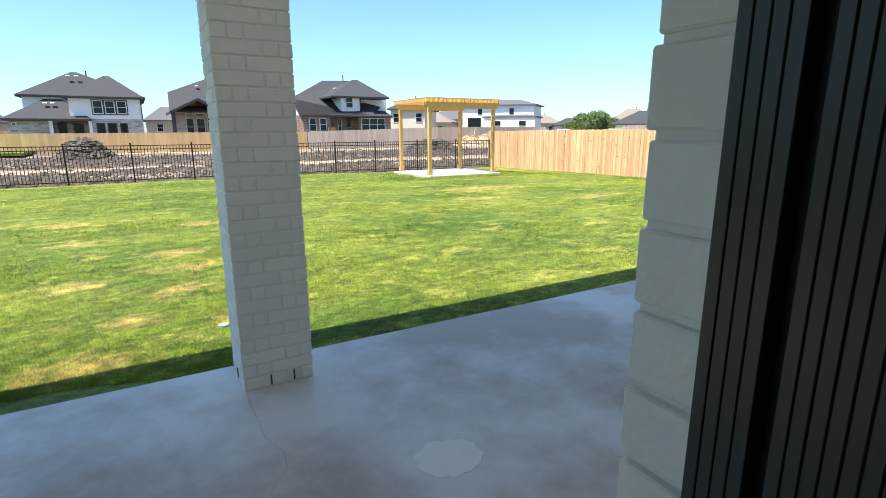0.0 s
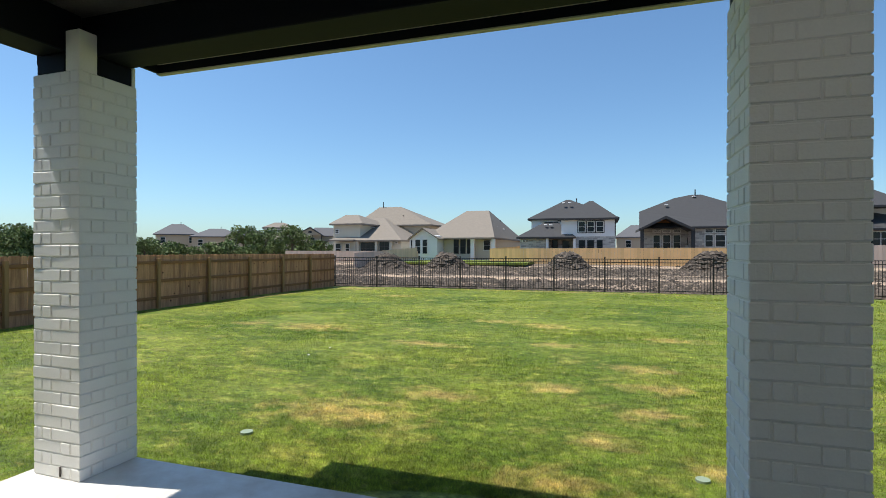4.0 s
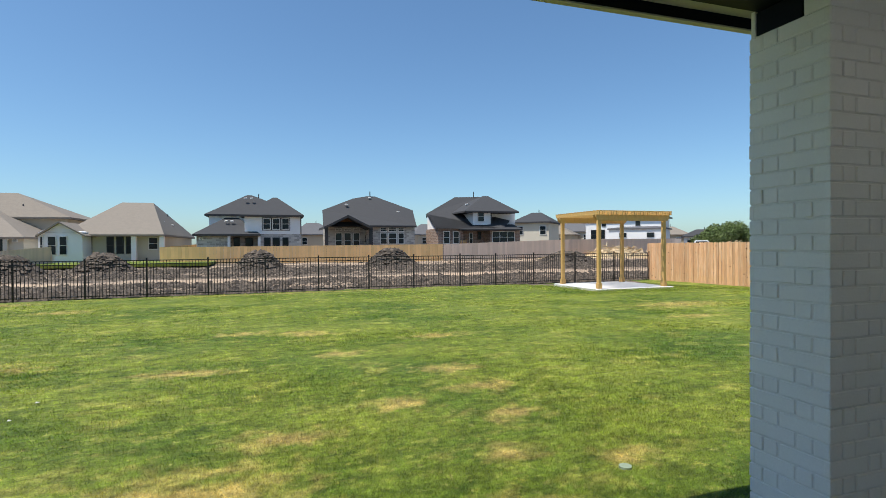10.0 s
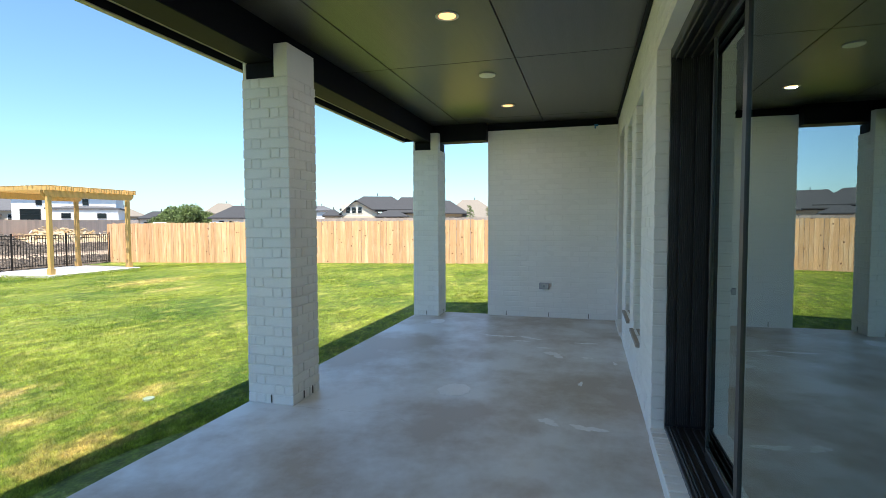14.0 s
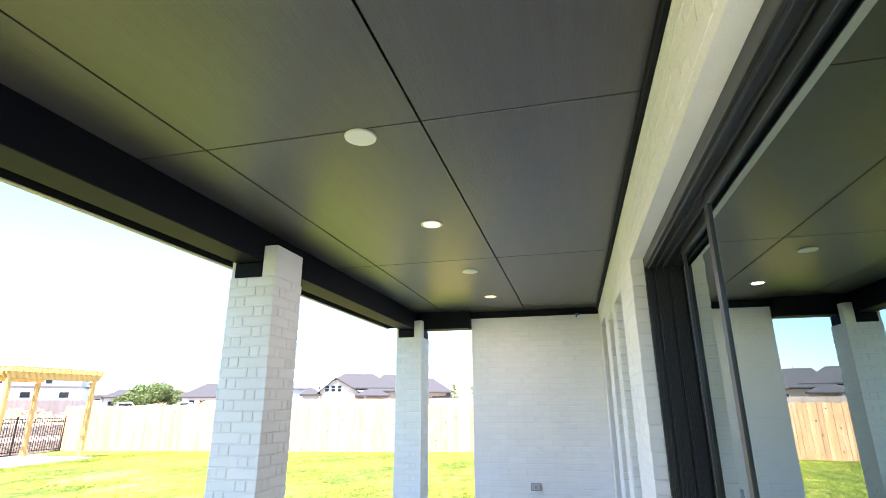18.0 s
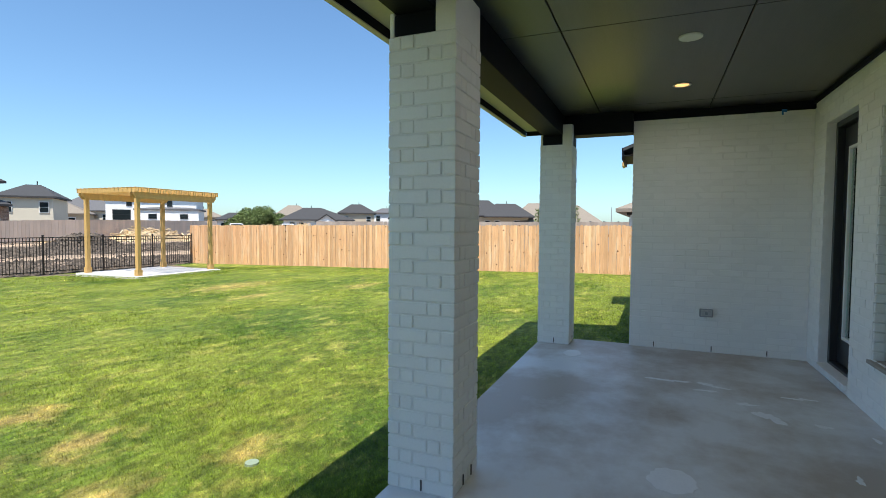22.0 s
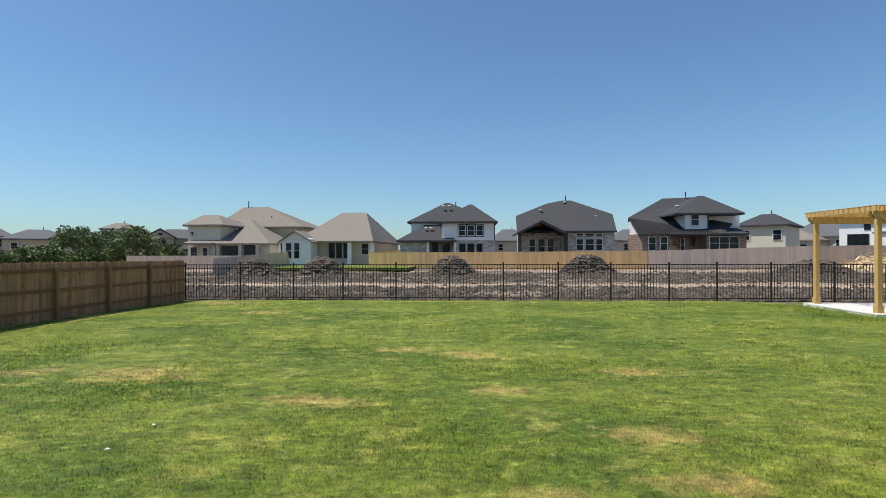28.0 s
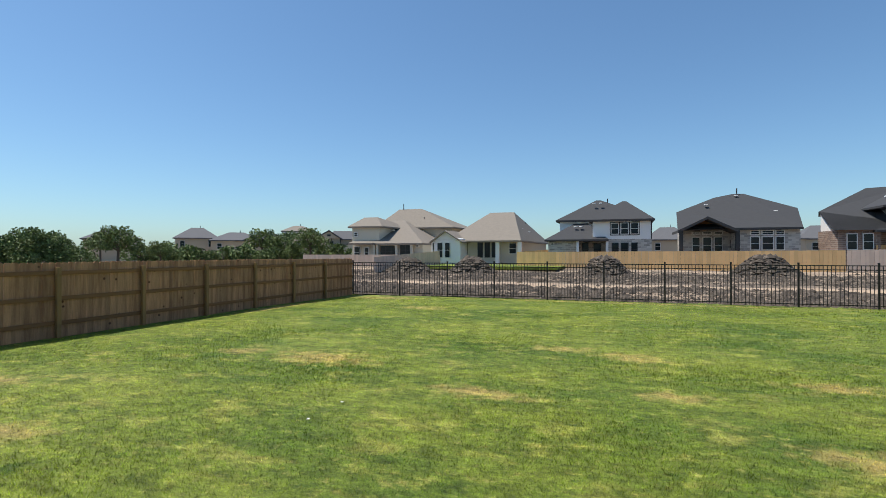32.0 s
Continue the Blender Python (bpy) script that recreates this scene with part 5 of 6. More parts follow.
vent(h, -34.2, 79.8, 8.6, 0.95)
vent(h, -29.6, 77.3, 6.6, 0.5)
vent(h, -28.4, 77.0, 6.1, 0.5)
roof_vents(h, [(-31.8, 70.6, 4.85)])

h = row_house("one-storey white house with brown hip roof and gabled bay")
part("wall", prism_wall(-21.15, -12.54, 67.5, 90, -0.4, 3.13), STUCCO_CREAM, h)
part("bay", prism_wall(-23.48, -19.58, 64.5, 70, -0.4, 3.34), STUCCO_WHITE, h)
part("bay_gable", bm_poly([(-23.5, 64.5, 3.27), (-19.58, 64.5, 3.27), (-21.71, 64.5, 4.31), (-23.5, 70, 3.27), (-19.58, 70, 3.27), (-21.71, 70, 4.31)], [(0, 1, 2), (3, 5, 4), (0, 2, 5, 3), (1, 4, 5, 2), (0, 3, 4, 1)]), STUCCO_WHITE, h)
part("bay_roof", gable_roof(-23.58, -19.19, 64, 74, 2.98, -21.54, 4.43, 0.16), ROOF_TAN, h)
part("roof", hip_roof(-22.25, -12.12, 66, 91, 3.13, -18.86, -15.27, 77, 7.49), ROOF_TAN, h)
far_window(h, -23.36, -23.01, 0.9, 2.92, 64.45, WHITE_TRIM, 1)
far_window(h, -22.7, -21.86, 0.9, 2.92, 64.45, WHITE_TRIM, 1)
far_window(h, -21.66, -20.89, 0.9, 2.92, 64.45, WHITE_TRIM, 1)
far_window(h, -20.18, -19.53, 0.94, 2.91, 67.45, FAR_TRIM, 1)
far_window(h, -18.14, -17.41, 0.94, 2.91, 67.45, FAR_TRIM, 1)
far_window(h, -17.19, -16.46, 0.94, 2.91, 67.45, FAR_TRIM, 1)
far_window(h, -16.25, -15.74, 0.94, 2.91, 67.45, FAR_TRIM, 1)
far_window(h, -13.98, -12.96, 1.38, 2.84, 67.45, WHITE_TRIM, 1)
part("porch_column", prism_wall(-15.47, -14.97, 66.3, 66.8, -0.4, 3.02), STUCCO_WHITE, h)
part("porch_column", prism_wall(-12.65, -12.15, 66.3, 66.8, -0.4, 3.02), STUCCO_WHITE, h)
vent(h, -15.25, 80, 6.21, 0.4)
vent(h, -14.13, 80, 5.77, 0.4)
vent(h, -14.65, 80, 4.21, 0.4)
vent(h, -13.43, 80, 3.95, 0.4)
part("side_brick", prism_wall(-12.56, -12.5, 68.6, 90, -0.4, 2.95), STUCCO_TAN, h)
roof_vents(h, [(-14.6, 70.5, 4.6), (-13.6, 74.0, 4.9), (-13.2, 77.5, 4.6)])


def simple_house(x, y, w, d, eave, ridge, turn, wall_mat, roof_mat, label, windows=3, storeys=1, base=-0.4):
    """A farther house: walls, hip roof with eaves, and a row of windows on each storey of the side that faces the yard."""
    h = thing("house", label, "house", (x, y, 0), "far houses")
    h.rotation_euler = (0, 0, radians(turn))
    part("wall", prism_wall(-w / 2, w / 2, 0, d, base, eave), wall_mat, h)
    part("roof", hip_roof(-w / 2 - 0.5, w / 2 + 0.5, -0.5, d + 0.5, eave + 0.2, -w * 0.18, w * 0.12, d / 2, ridge), roof_mat, h)
    for s in range(storeys):
        top = eave - 0.5 - 2.9 * s
        for k in range(windows):
            u = -w / 2 + w * (k + 0.5) / windows
            if (k + s) % 3 != 1 or windows < 3:
                far_window(h, u - 0.55, u + 0.55, top - 1.5, top, -0.04, WHITE_TRIM)
    vent(h, w * 0.05, d / 2, ridge - 0.1, 0.6)
    return h


simple_house(40.0, 78.0, 5.8, 10, 5.0, 7.0, -40, STUCCO_CREAM, ROOF_DARK, "two-storey cream house with dark hip roof", 3, 2)
simple_house(52.0, 96.0, 12.0, 10, 3.2, 6.0, -40, STUCCO_TAN, ROOF_TAN, "one-storey tan house with brown roof", 3)
simple_house(62.0, 101.0, 10.0, 10, 4.0, 7.0, -45, STUCCO_CREAM, ROOF_GREY, "cream house with grey roof far off", 3)
simple_house(102.5, 23.5, 12, 12, 2.4, 6.7, -75, STUCCO_TAN, ROOF_TAN, "tan house with brown hip roof", 3)
simple_house(107.5, 17.5, 11, 12, 2.4, 6.4, -78, STUCCO_TAN, ROOF_TAN, "tan house with brown hip roof", 3)
simple_house(-96.0, 95.0, 9.0, 12, 4.6, 7.4, 42, STUCCO_TAN, ROOF_GREY, "tan house with grey-brown roof", 3)
simple_house(-86.0, 97.0, 11.0, 12, 4.0, 6.2, 40, STUCCO_TAN, ROOF_GREY, "tan house with grey-brown roof", 3)
simple_house(-76.5, 96.0, 9.0, 12, 4.0, 6.0, 38, STUCCO_CREAM, ROOF_GREY, "cream house with grey roof", 3)
simple_house(-74.0, 104.0, 7.0, 9, 6.2, 7.8, 35, STUCCO_WHITE, ROOF_TAN, "white two-storey house with brown roof", 3, 2)
simple_house(-62.5, 92.0, 7.0, 9, 3.6, 5.6, 33, STUCCO_CREAM, ROOF_TAN, "cream house with brown roof", 2)
simple_house(-104.0, 80.0, 10.0, 12, 4.2, 6.4, 50, STUCCO_TAN, ROOF_GREY, "tan house with grey-brown roof", 3)
for k in range(7):
    simple_house(-285 - 6 * (k % 3), 60 + 11 * k, 9.5, 12, 5.0, 7.4, 75, STUCCO_TAN, ROOF_GREY, "far tan house with grey roof", 2)
for k in range(4):
    simple_house(7.0 + 9 * k, 112 + 3 * (k % 2), 9.0, 10, 3.6, 6.4, 0, STUCCO_CREAM if k % 2 else STUCCO_TAN, ROOF_GREY, "house behind the first row with grey roof", 2)
simple_house(-4.5, 104, 9.0, 10, 4.2, 7.0, 0, STUCCO_TAN, ROOF_GREY, "house behind the first row with grey roof", 2)

simple_house(109.6, 90.6, 9.6, 9, 4.1, 7.1, -51, STUCCO_TAN, ROOF_TAN, "tan house with brown roof far off", 2, 1)
simple_house(93.8, 61.2, 7.3, 9, 4.2, 6.4, -58, STUCCO_TAN, ROOF_DARK, "tan two-storey house with dark brown roof", 3, 2)
simple_house(107.3, 61.7, 5.4, 9, 4.6, 6.0, -61, STUCCO_WHITE, ROOF_GREY, "white two-storey house with grey roof", 3, 2)
simple_house(89.3, 48.9, 3.1, 9, 3.0, 4.5, -62, STUCCO_TAN, ROOF_DARK, "tan house with low dark roof", 2, 1)
simple_house(82.1, 83.9, 7.0, 9, 2.6, 4.3, -45, STUCCO_WHITE, ROOF_DARK, "white house with dark roof on the building site", 3, 1)
simple_house(84.1, 95.8, 8.5, 9, 3.2, 5.3, -42, STUCCO_TAN, ROOF_TAN, "tan house with brown roof far off", 2, 1)

# one-storey house with a white gabled entry
h = thing("house", "one-storey white house with wide charcoal hip roof and gabled entry", "house", (77.0, 59.1, 0))
h.rotation_euler = (0, 0, radians(-53.8))
part("wall", prism_wall(-6.0, 6.2, 0, 10, -0.4, 2.5), STUCCO_WHITE, h)
part("roof", hip_roof(-6.7, 6.8, -0.6, 10.6, 2.7, -2.6, 0.6, 5.0, 5.0), ROOF_DARK, h)
part("entry_wall", bm_poly([(0.0, -1.4, -0.4), (3.2, -1.4, -0.4), (3.2, -1.4, 2.4), (1.6, -1.4, 3.5), (0.0, -1.4, 2.4), (0.0, 1, -0.4), (3.2, 1, -0.4), (3.2, 1, 2.4), (1.6, 1, 3.5), (0.0, 1, 2.4)], [(0, 1, 2, 3, 4), (9, 8, 7, 6, 5), (0, 5, 6, 1), (1, 6, 7, 2), (2, 7, 8, 3), (3, 8, 9, 4), (4, 9, 5, 0)]), STUCCO_WHITE, h)
part("entry_roof", gable_roof(-0.4, 3.6, -1.8, 3.0, 2.4, 1.6, 3.75, 0.2), ROOF_DARK, h)
far_window(h, 0.9, 2.3, 0.4, 2.1, -1.42, FAR_TRIM, 1)
for a in (-5.0, -3.4, 4.4):
    far_window(h, a, a + 1.0, 0.8, 2.2, -0.04, WHITE_TRIM, 1)
vent(h, -1.2, 5.0, 4.9, 0.5)

# large two-storey house above the cedar fence: tall gable end, long grey roofs behind
h = thing("house", "large two-storey cream house with tan brick base and long charcoal roofs", "house", (91.6, 44.0, 0))
h.rotation_euler = (0, 0, radians(-65.8))
part("wall", prism_wall(-3.7, 3.4, 0, 10, -0.4, 3.0), STUCCO_TAN, h)
part("upper_wall", bm_poly([(-3.7, 0.02, 3.0), (3.4, 0.02, 3.0), (3.4, 0.02, 3.7), (-0.6, 0.02, 5.9), (-3.7, 0.02, 5.2), (-3.7, 9.9, 3.0), (3.4, 9.9, 3.0), (3.4, 9.9, 3.7), (-0.6, 9.9, 5.9), (-3.7, 9.9, 5.2)], [(0, 1, 2, 3, 4), (9, 8, 7, 6, 5), (0, 5, 6, 1), (1, 6, 7, 2), (2, 7, 8, 3), (3, 8, 9, 4), (4, 9, 5, 0)]), STUCCO_CREAM, h)
part("gable_roof", gable_roof(-4.2, 4.0, -0.5, 8.0, 3.5, -0.9, 6.3, 0.22), ROOF_DARK, h)
part("wing_wall", prism_wall(3.0, 21.0, 2.0, 13, -0.4, 3.6), STUCCO_TAN, h)
part("roof", hip_roof(-4.2, 10.5, 2.0, 15, 4.5, 0.6, 6.6, 8.0, 7.4), ROOF_DARK, h)
part("roof", hip_roof(5.0, 17.0, 1.3, 13.6, 3.9, 8.6, 13.4, 7.0, 7.2), ROOF_DARK, h)
part("roof", hip_roof(11.8, 22.0, 0.2, 13.6, 3.7, 14.9, 19.0, 6.4, 6.5), ROOF_DARK, h)
part("porch_roof", hip_roof(2.8, 9.6, -1.6, 4.0, 3.0, 4.8, 7.6, 1.4, 4.1), ROOF_DARK, h)
for a in (4.6, 9.2):
    part("porch_post", prism_wall(a, a + 0.35, -1.3, -0.95, -0.4, 2.9), STUCCO_CREAM, h)
for a in (-2.9, -1.75, -0.6):
    far_window(h, a, a + 0.95, 3.6, 4.9, -0.03, WHITE_TRIM, 1)
for a in (-2.6, 0.4):
    far_window(h, a, a + 1.1, 0.9, 2.4, -0.05, WHITE_TRIM, 1)
for a in (12.0, 14.0, 18.0):
    far_window(h, a, a + 1.2, 1.4, 2.9, 1.95, WHITE_TRIM, 1)
for x, z in ((3.5, 7.4), (11.2, 7.1), (17.2, 6.4)):
    vent(h, x, 7.0, z, 0.6)

# narrow two-storey house with a dark balcony, and its garage
h = thing("house", "two-storey tan house with dark-framed balcony and grey gable roof", "house", (-66.75, 105.34, 0))
h.rotation_euler = (0, 0, radians(32.5))
part("wall", prism_wall(-2.7, 2.9, 1.6, 10, -0.4, 4.7), STUCCO_CREAM, h)
part("side_wall", prism_wall(-2.9, -1.5, 0, 9, -0.4, 4.7), STUCCO_CREAM, h)
part("gable", bm_poly([(-2.9, 0.0, 4.6), (2.8, 0.0, 4.6), (0.2, 0.0, 6.2), (-2.9, 1.7, 4.6), (2.8, 1.7, 4.6), (0.2, 1.7, 6.2)], [(0, 1, 2), (3, 5, 4), (0, 2, 5, 3), (1, 4, 5, 2), (0, 3, 4, 1)]), STUCCO_TAN, h)
part("gable_roof", gable_roof(-3.4, 3.3, -0.4, 8.0, 4.55, 0.2, 6.55, 0.2), ROOF_GREY, h)
part("roof", hip_roof(-1.0, 8.2, 2.0, 11.0, 4.5, 1.4, 5.6, 6.0, 6.6), ROOF_GREY, h)
part("back_wall", prism_wall(2.6, 7.6, 2.6, 10.5, -0.4, 4.4), STUCCO_TAN, h)
part("balcony_floor", prism_wall(-1.5, 2.9, -0.1, 1.6, 1.9, 2.15), FAR_TRIM, h)
for a in (-1.4, 0.7, 2.7):
    part("balcony_post", prism_wall(a, a + 0.2, -0.1, 0.1, -0.4, 4.6), FAR_TRIM, h)
part("balcony_rail", prism_wall(-1.3, 2.8, -0.05, 0.02, 3.0, 3.08), FAR_TRIM, h)
for a, z in ((-1.1, 2.5), (0.3, 2.5), (-1.1, 0.2), (0.3, 0.2), (1.6, 0.2)):
    far_window(h, a, a + 1.0, z, z + 1.6, 1.56, WHITE_TRIM, 1)
part("vent_window", bm_box((0.8, 0.06, 0.45), (0.2, -0.03, 5.3), 0.01), FAR_TRIM, h)
part("garage_wall", prism_wall(2.2, 7.0, -3.0, 2.6, -0.4, 1.9), STUCCO_CREAM, h)
part("garage_roof", gable_roof(1.8, 7.6, -3.4, 3.0, 1.8, 5.0, 3.7, 0.2), ROOF_TAN, h)
part("garage_gable", bm_poly([(2.2, -3.0, 1.85), (7.0, -3.0, 1.85), (5.0, -3.0, 3.35), (2.2, 2.5, 1.85), (7.0, 2.5, 1.85), (5.0, 2.5, 3.35)], [(0, 1, 2), (3, 5, 4), (0, 2, 5, 3), (1, 4, 5, 2), (0, 3, 4, 1)]), STUCCO_CREAM, h)

# house under construction, wrapped in white sheathing
h = thing("house", "white-wrapped two-storey house under construction with grey roof", "house", (60.2, 78.6, 0))
h.rotation_euler = (0, 0, radians(-49))
part("wall", prism_wall(-8.0, 5.5, 0, 9, -0.4, 6.1), STUCCO_WHITE, h)
part("garage", prism_wall(-3.0, 6.2, -3.0, 4, -0.4, 4.0), STUCCO_WHITE, h)
part("roof", hip_roof(-8.5, 6.0, -0.5, 9.5, 6.3, -4.0, 2.0, 4.5, 7.4), ROOF_GREY, h)
part("roof", hip_roof(-3.3, 6.5, -3.2, 4.5, 4.12, 0.0, 4.0, 1.0, 4.6), ROOF_GREY, h)
for a, b, z0, z1, yy in ((-7.0, -4.4, 2.3, 4.0, -0.05), (-5.0, -4.2, 4.6, 5.6, -0.05), (1.0, 1.8, 4.6, 5.6, -0.05), (-1.2, 0.0, 2.5, 3.3, -3.05), (3.4, 4.6, 2.5, 3.3, -3.05)):
    far_window(h, a, b, z0, z1, yy, FAR_TRIM, 1)

# house beyond the cedar fence
h = thing("house", "neighbour house with brown shingle hip roof beyond the cedar fence", "house")
part("wall", prism_wall(23.8, 36.0, -14.0, 2.7, -0.4, 2.35), STUCCO_WHITE, h)
part("roof", hip_roof(23.2, 36.6, -14.6, 3.3, 2.42, 29.9, 29.9, -5.5, 6.2, 0.16), ROOF_TAN, h)
far_window(h, 24.6, 25.6, 0.8, 2.0, 2.75, WHITE_TRIM)
part("soffit_trim", prism_wall(23.7, 36.1, 2.6, 2.85, 2.15, 2.3), FAR_TRIM, h)

# house beyond the weathered fence
h = thing("house", "pale brick neighbour house with dark eaves and downpipe", "house", (0, -0.8, 0))
part("wall", prism_wall(-32.0, -18.75, -9.0, 7.85, -0.4, 2.75), STONE_PALE, h)
part("wall", prism_wall(-34.0, -20.9, 4.0, 8.9, -0.4, 2.45), STONE_PALE, h)
part("roof", hip_roof(-32.5, -18.25, -9.5, 8.35, 2.98, -25.4, -25.4, -0.6, 6.6, 0.18), ROOF_TAN, h)
part("roof", hip_roof(-34.4, -20.4, 3.6, 9.4, 2.62, -29.0, -25.5, 6.4, 3.9, 0.18), ROOF_TAN, h)
part("fascia", prism_wall(-32.5, -18.15, 8.3, 8.45, 2.78, 2.97), FAR_TRIM, h)
part("fascia", prism_wall(-18.30, -18.15, -9.5, 8.45, 2.78, 2.97), FAR_TRIM, h)
part("downpipe", bm_box((0.09, 0.12, 3.1), (-18.69, 7.35, 1.1), 0.02), FAR_TRIM, h)
part("downpipe", bm_box((0.12, 0.09, 2.8), (-20.85, 8.2, 1.0), 0.02), FAR_TRIM, h)


# ---- far fences ----
def far_fence(pts, height, mat, label):
    """A board fence along a run of points (x, y, base); boards of 0.14 m in one mesh."""
    rnd = random.Random(len(pts) * 7 + int(pts[0][0]))
    f = thing("far_fence", label, "fence")
    b = bmesh.new()
    for (xa, ya, za), (xb, yb, zb) in zip(pts, pts[1:]):
        length = math.hypot(xb - xa, yb - ya)
        n = max(1, int(length / 0.29))
        turn = math.degrees(math.atan2(yb - ya, xb - xa))
        for k in range(n):
            t = (k + 0.5) / n
            bm_box((length / n - 0.012, 0.03, height + rnd.uniform(-0.02, 0.02)), (xa + (xb - xa) * t, ya + (yb - ya) * t, za + (zb - za) * t + height / 2), 0, turn, b)
    tagged(part("boarding", b, mat, f), kind="stuff")
    part("rail", bm_box((0.05, 0.05, 0.05), (pts[0][0], pts[0][1] + 0.05, pts[0][2] + height * 0.8)), mat, f)


far_fence([(-10.55, 51.77, -0.47), (15.85, 51.77, -0.37)], 1.92, FAR_FENCE, "new tan board fence behind the empty lot")
far_fence([(15.94, 51.77, -0.37), (30.9, 51.77, 0.07), (51.54, 56.93, 0.17)], 1.92, FAR_FENCE_GREY, "pinkish grey board fence behind the empty lot")
far_fence([(-10.55, 51.77, -0.47), (-7.45, 62.09, -0.09)], 1.92, FAR_FENCE, "tan board fence between two house lots")
far_fence([(-19.75, 39.73, -0.86), (-19.58, 54.35, -0.35)], 1.92, FAR_FENCE_GREY, "grey board fence beside the cream house")
far_fence([(-37.0, 54.2, -0.39), (-19.84, 55.21, -0.39)], 1.55, FAR_FENCE_GREY, "grey board fence far off")
far_fence([(19.72, 56.93, 0.08), (24.88, 63.81, 0.17), (28.32, 63.81, 0.17)], 1.92, FAR_FENCE, "tan fence beside the brick house")
far_fence([(30, 24.5, -0.2), (38, 3, -0.1), (42, -12, -0.1)], 2.07, FAR_FENCE_DULL, "grey board fence beyond the cedar fence")
solid("neighbour_lawn", bm_box((14.0, 9, 0.2), (-13.0, 51.0, 0.03)), GRASS, "green lawn strip behind neighbour houses", "lawn")


# ---- empty lot: clods and piles ----
def clods(count, place, name, size, seed):
    """Many small broken clods of soil, eight faces each."""
    r = np.random.RandomState(seed)
    base = np.array([(1, 0, 0), (-1, 0, 0), (0, 1, 0), (0, -1, 0), (0, 0, 1), (0, 0, -1)], float)
    tri = np.array([(0, 2, 4), (2, 1, 4), (1, 3, 4), (3, 0, 4), (2, 0, 5), (1, 2, 5), (3, 1, 5), (0, 3, 5)])
    vs, fs = [], []
    for k in range(count):
        x, y, z, s = place(r)
        s *= size * (0.5 + 1.3 * r.rand() ** 3)
        v = base * (0.7 + 0.6 * r.rand(6, 1)) * s * (0.75 + 0.6 * r.rand(3)) * (1.15, 1.15, 0.68)
        a = r.rand() * 6.28
        c0, s0 = np.cos(a), np.sin(a)
        v = v @ np.array([(c0, -s0, 0), (s0, c0, 0), (0, 0, 1)])
        vs.append(v + (x, y, z + s * 0.25))
        fs.append(tri + 6 * k)
    return numpy_mesh(name, np.concatenate(vs), np.concatenate(fs), CLOD)


def lot_place(r):
    band = r.rand()
    y = 22.9 + 7.5 * r.rand() ** 1.4 if band < 0.5 else 33.5 + 11 * r.rand() if band < 0.95 else 28 + 30 * r.rand()
    x = -26 + 66 * r.rand()
    patchy = 1.0 if noise.noise((x * 0.28, y * 0.55, 5)) > 0.5 * r.rand() - 0.45 else 0.6
    return x, max(y, iron_y(x) + 0.25), lot_z(y) - 0.02 + 0.06 * noise.noise((x * 0.9, y * 0.9, 0)) + 0.12 * noise.noise((x * 0.22, y * 0.22, 3)), patchy


tagged(new("soil_clods", clods(64000, lot_place, "soil_clods", 0.088, 4)), "dark broken clay clods strewn over the empty lot", "soil clods", kind="stuff")


def dirt_pile(x, y, rx, ry, hgt, seed):
    pile = thing("dirt_pile", "heap of dark dug clay on the empty lot", "dirt pile", (x, y, lot_z(y) - 0.06), "dirt piles")
    m = bmesh.new()
    bmesh.ops.create_grid(m, x_segments=26, y_segments=26, size=1)
    for v in m.verts:
        a, b = v.co.x, v.co.y
        q = max(0.0, 1 - (a * a + b * b) ** 0.5)
        n = noise.noise((a * 2.2 + seed, b * 2.2, 0)) * 0.45 + noise.noise((a * 6 + seed, b * 6, 3)) * 0.22
        v.co = (a * rx, b * ry, hgt * min(1, q * 1.5) ** 1.1 * (0.85 + n) - 0.05)
    part("mound", m, CLOD, pile)

    def on_pile(r):
        a = r.rand() * 6.28
        q = r.rand() ** 0.6
        return rx * q * math.cos(a), ry * q * math.sin(a), hgt * min(1, (1 - q) * 1.5) ** 1.1 * 0.85, 1.0

    tagged(part("rubble", clods(2200, on_pile, "pile_clods", 0.16, seed), None, pile), kind="stuff")


for x, y, rx, ry, hgt, seed in ((-1.9, 42, 1.75, 1.8, 1.42, 1), (8.9, 45, 2.2, 2.0, 1.45, 2), (-17.2, 41, 1.9, 1.8, 1.2, 3), (-12.4, 43, 1.9, 1.8, 1.28, 4), (25.9, 44, 2.9, 2.0, 0.95, 5)):
    dirt_pile(x, y, rx, ry, hgt, seed)


# ---- trees ----
def leaf_crown(name, seed, blobs, leaves, size):
    """A crown of small leaf triangles scattered through several uneven lobes."""
    r = np.random.RandomState(seed)
    pts = []
    for (cx, cy, cz, rad) in blobs:
        n = int(leaves * rad * rad)
        d = r.normal(size=(n, 3))
        d /= np.linalg.norm(d, axis=1)[:, None]
        q = rad * (0.55 + 0.5 * r.rand(n, 1) ** 0.7)
        pts.append(d * q * (1, 1, 0.75) + (cx, cy, cz))
    p = np.concatenate(pts)
    n = len(p)
    a = r.normal(size=(n, 3))
    b = r.normal(size=(n, 3))
    a /= np.linalg.norm(a, axis=1)[:, None]
    b -= a * (a * b).sum(1)[:, None]
    b /= np.linalg.norm(b, axis=1)[:, None]
    s = size * (0.6 + 0.8 * r.rand(n, 1))
    v = np.stack([p - a * s, p + a * s, p + b * s * 1.3], 1).reshape(-1, 3)
    return numpy_mesh(name, v, np.arange(3 * n).reshape(-1, 3), LEAF)


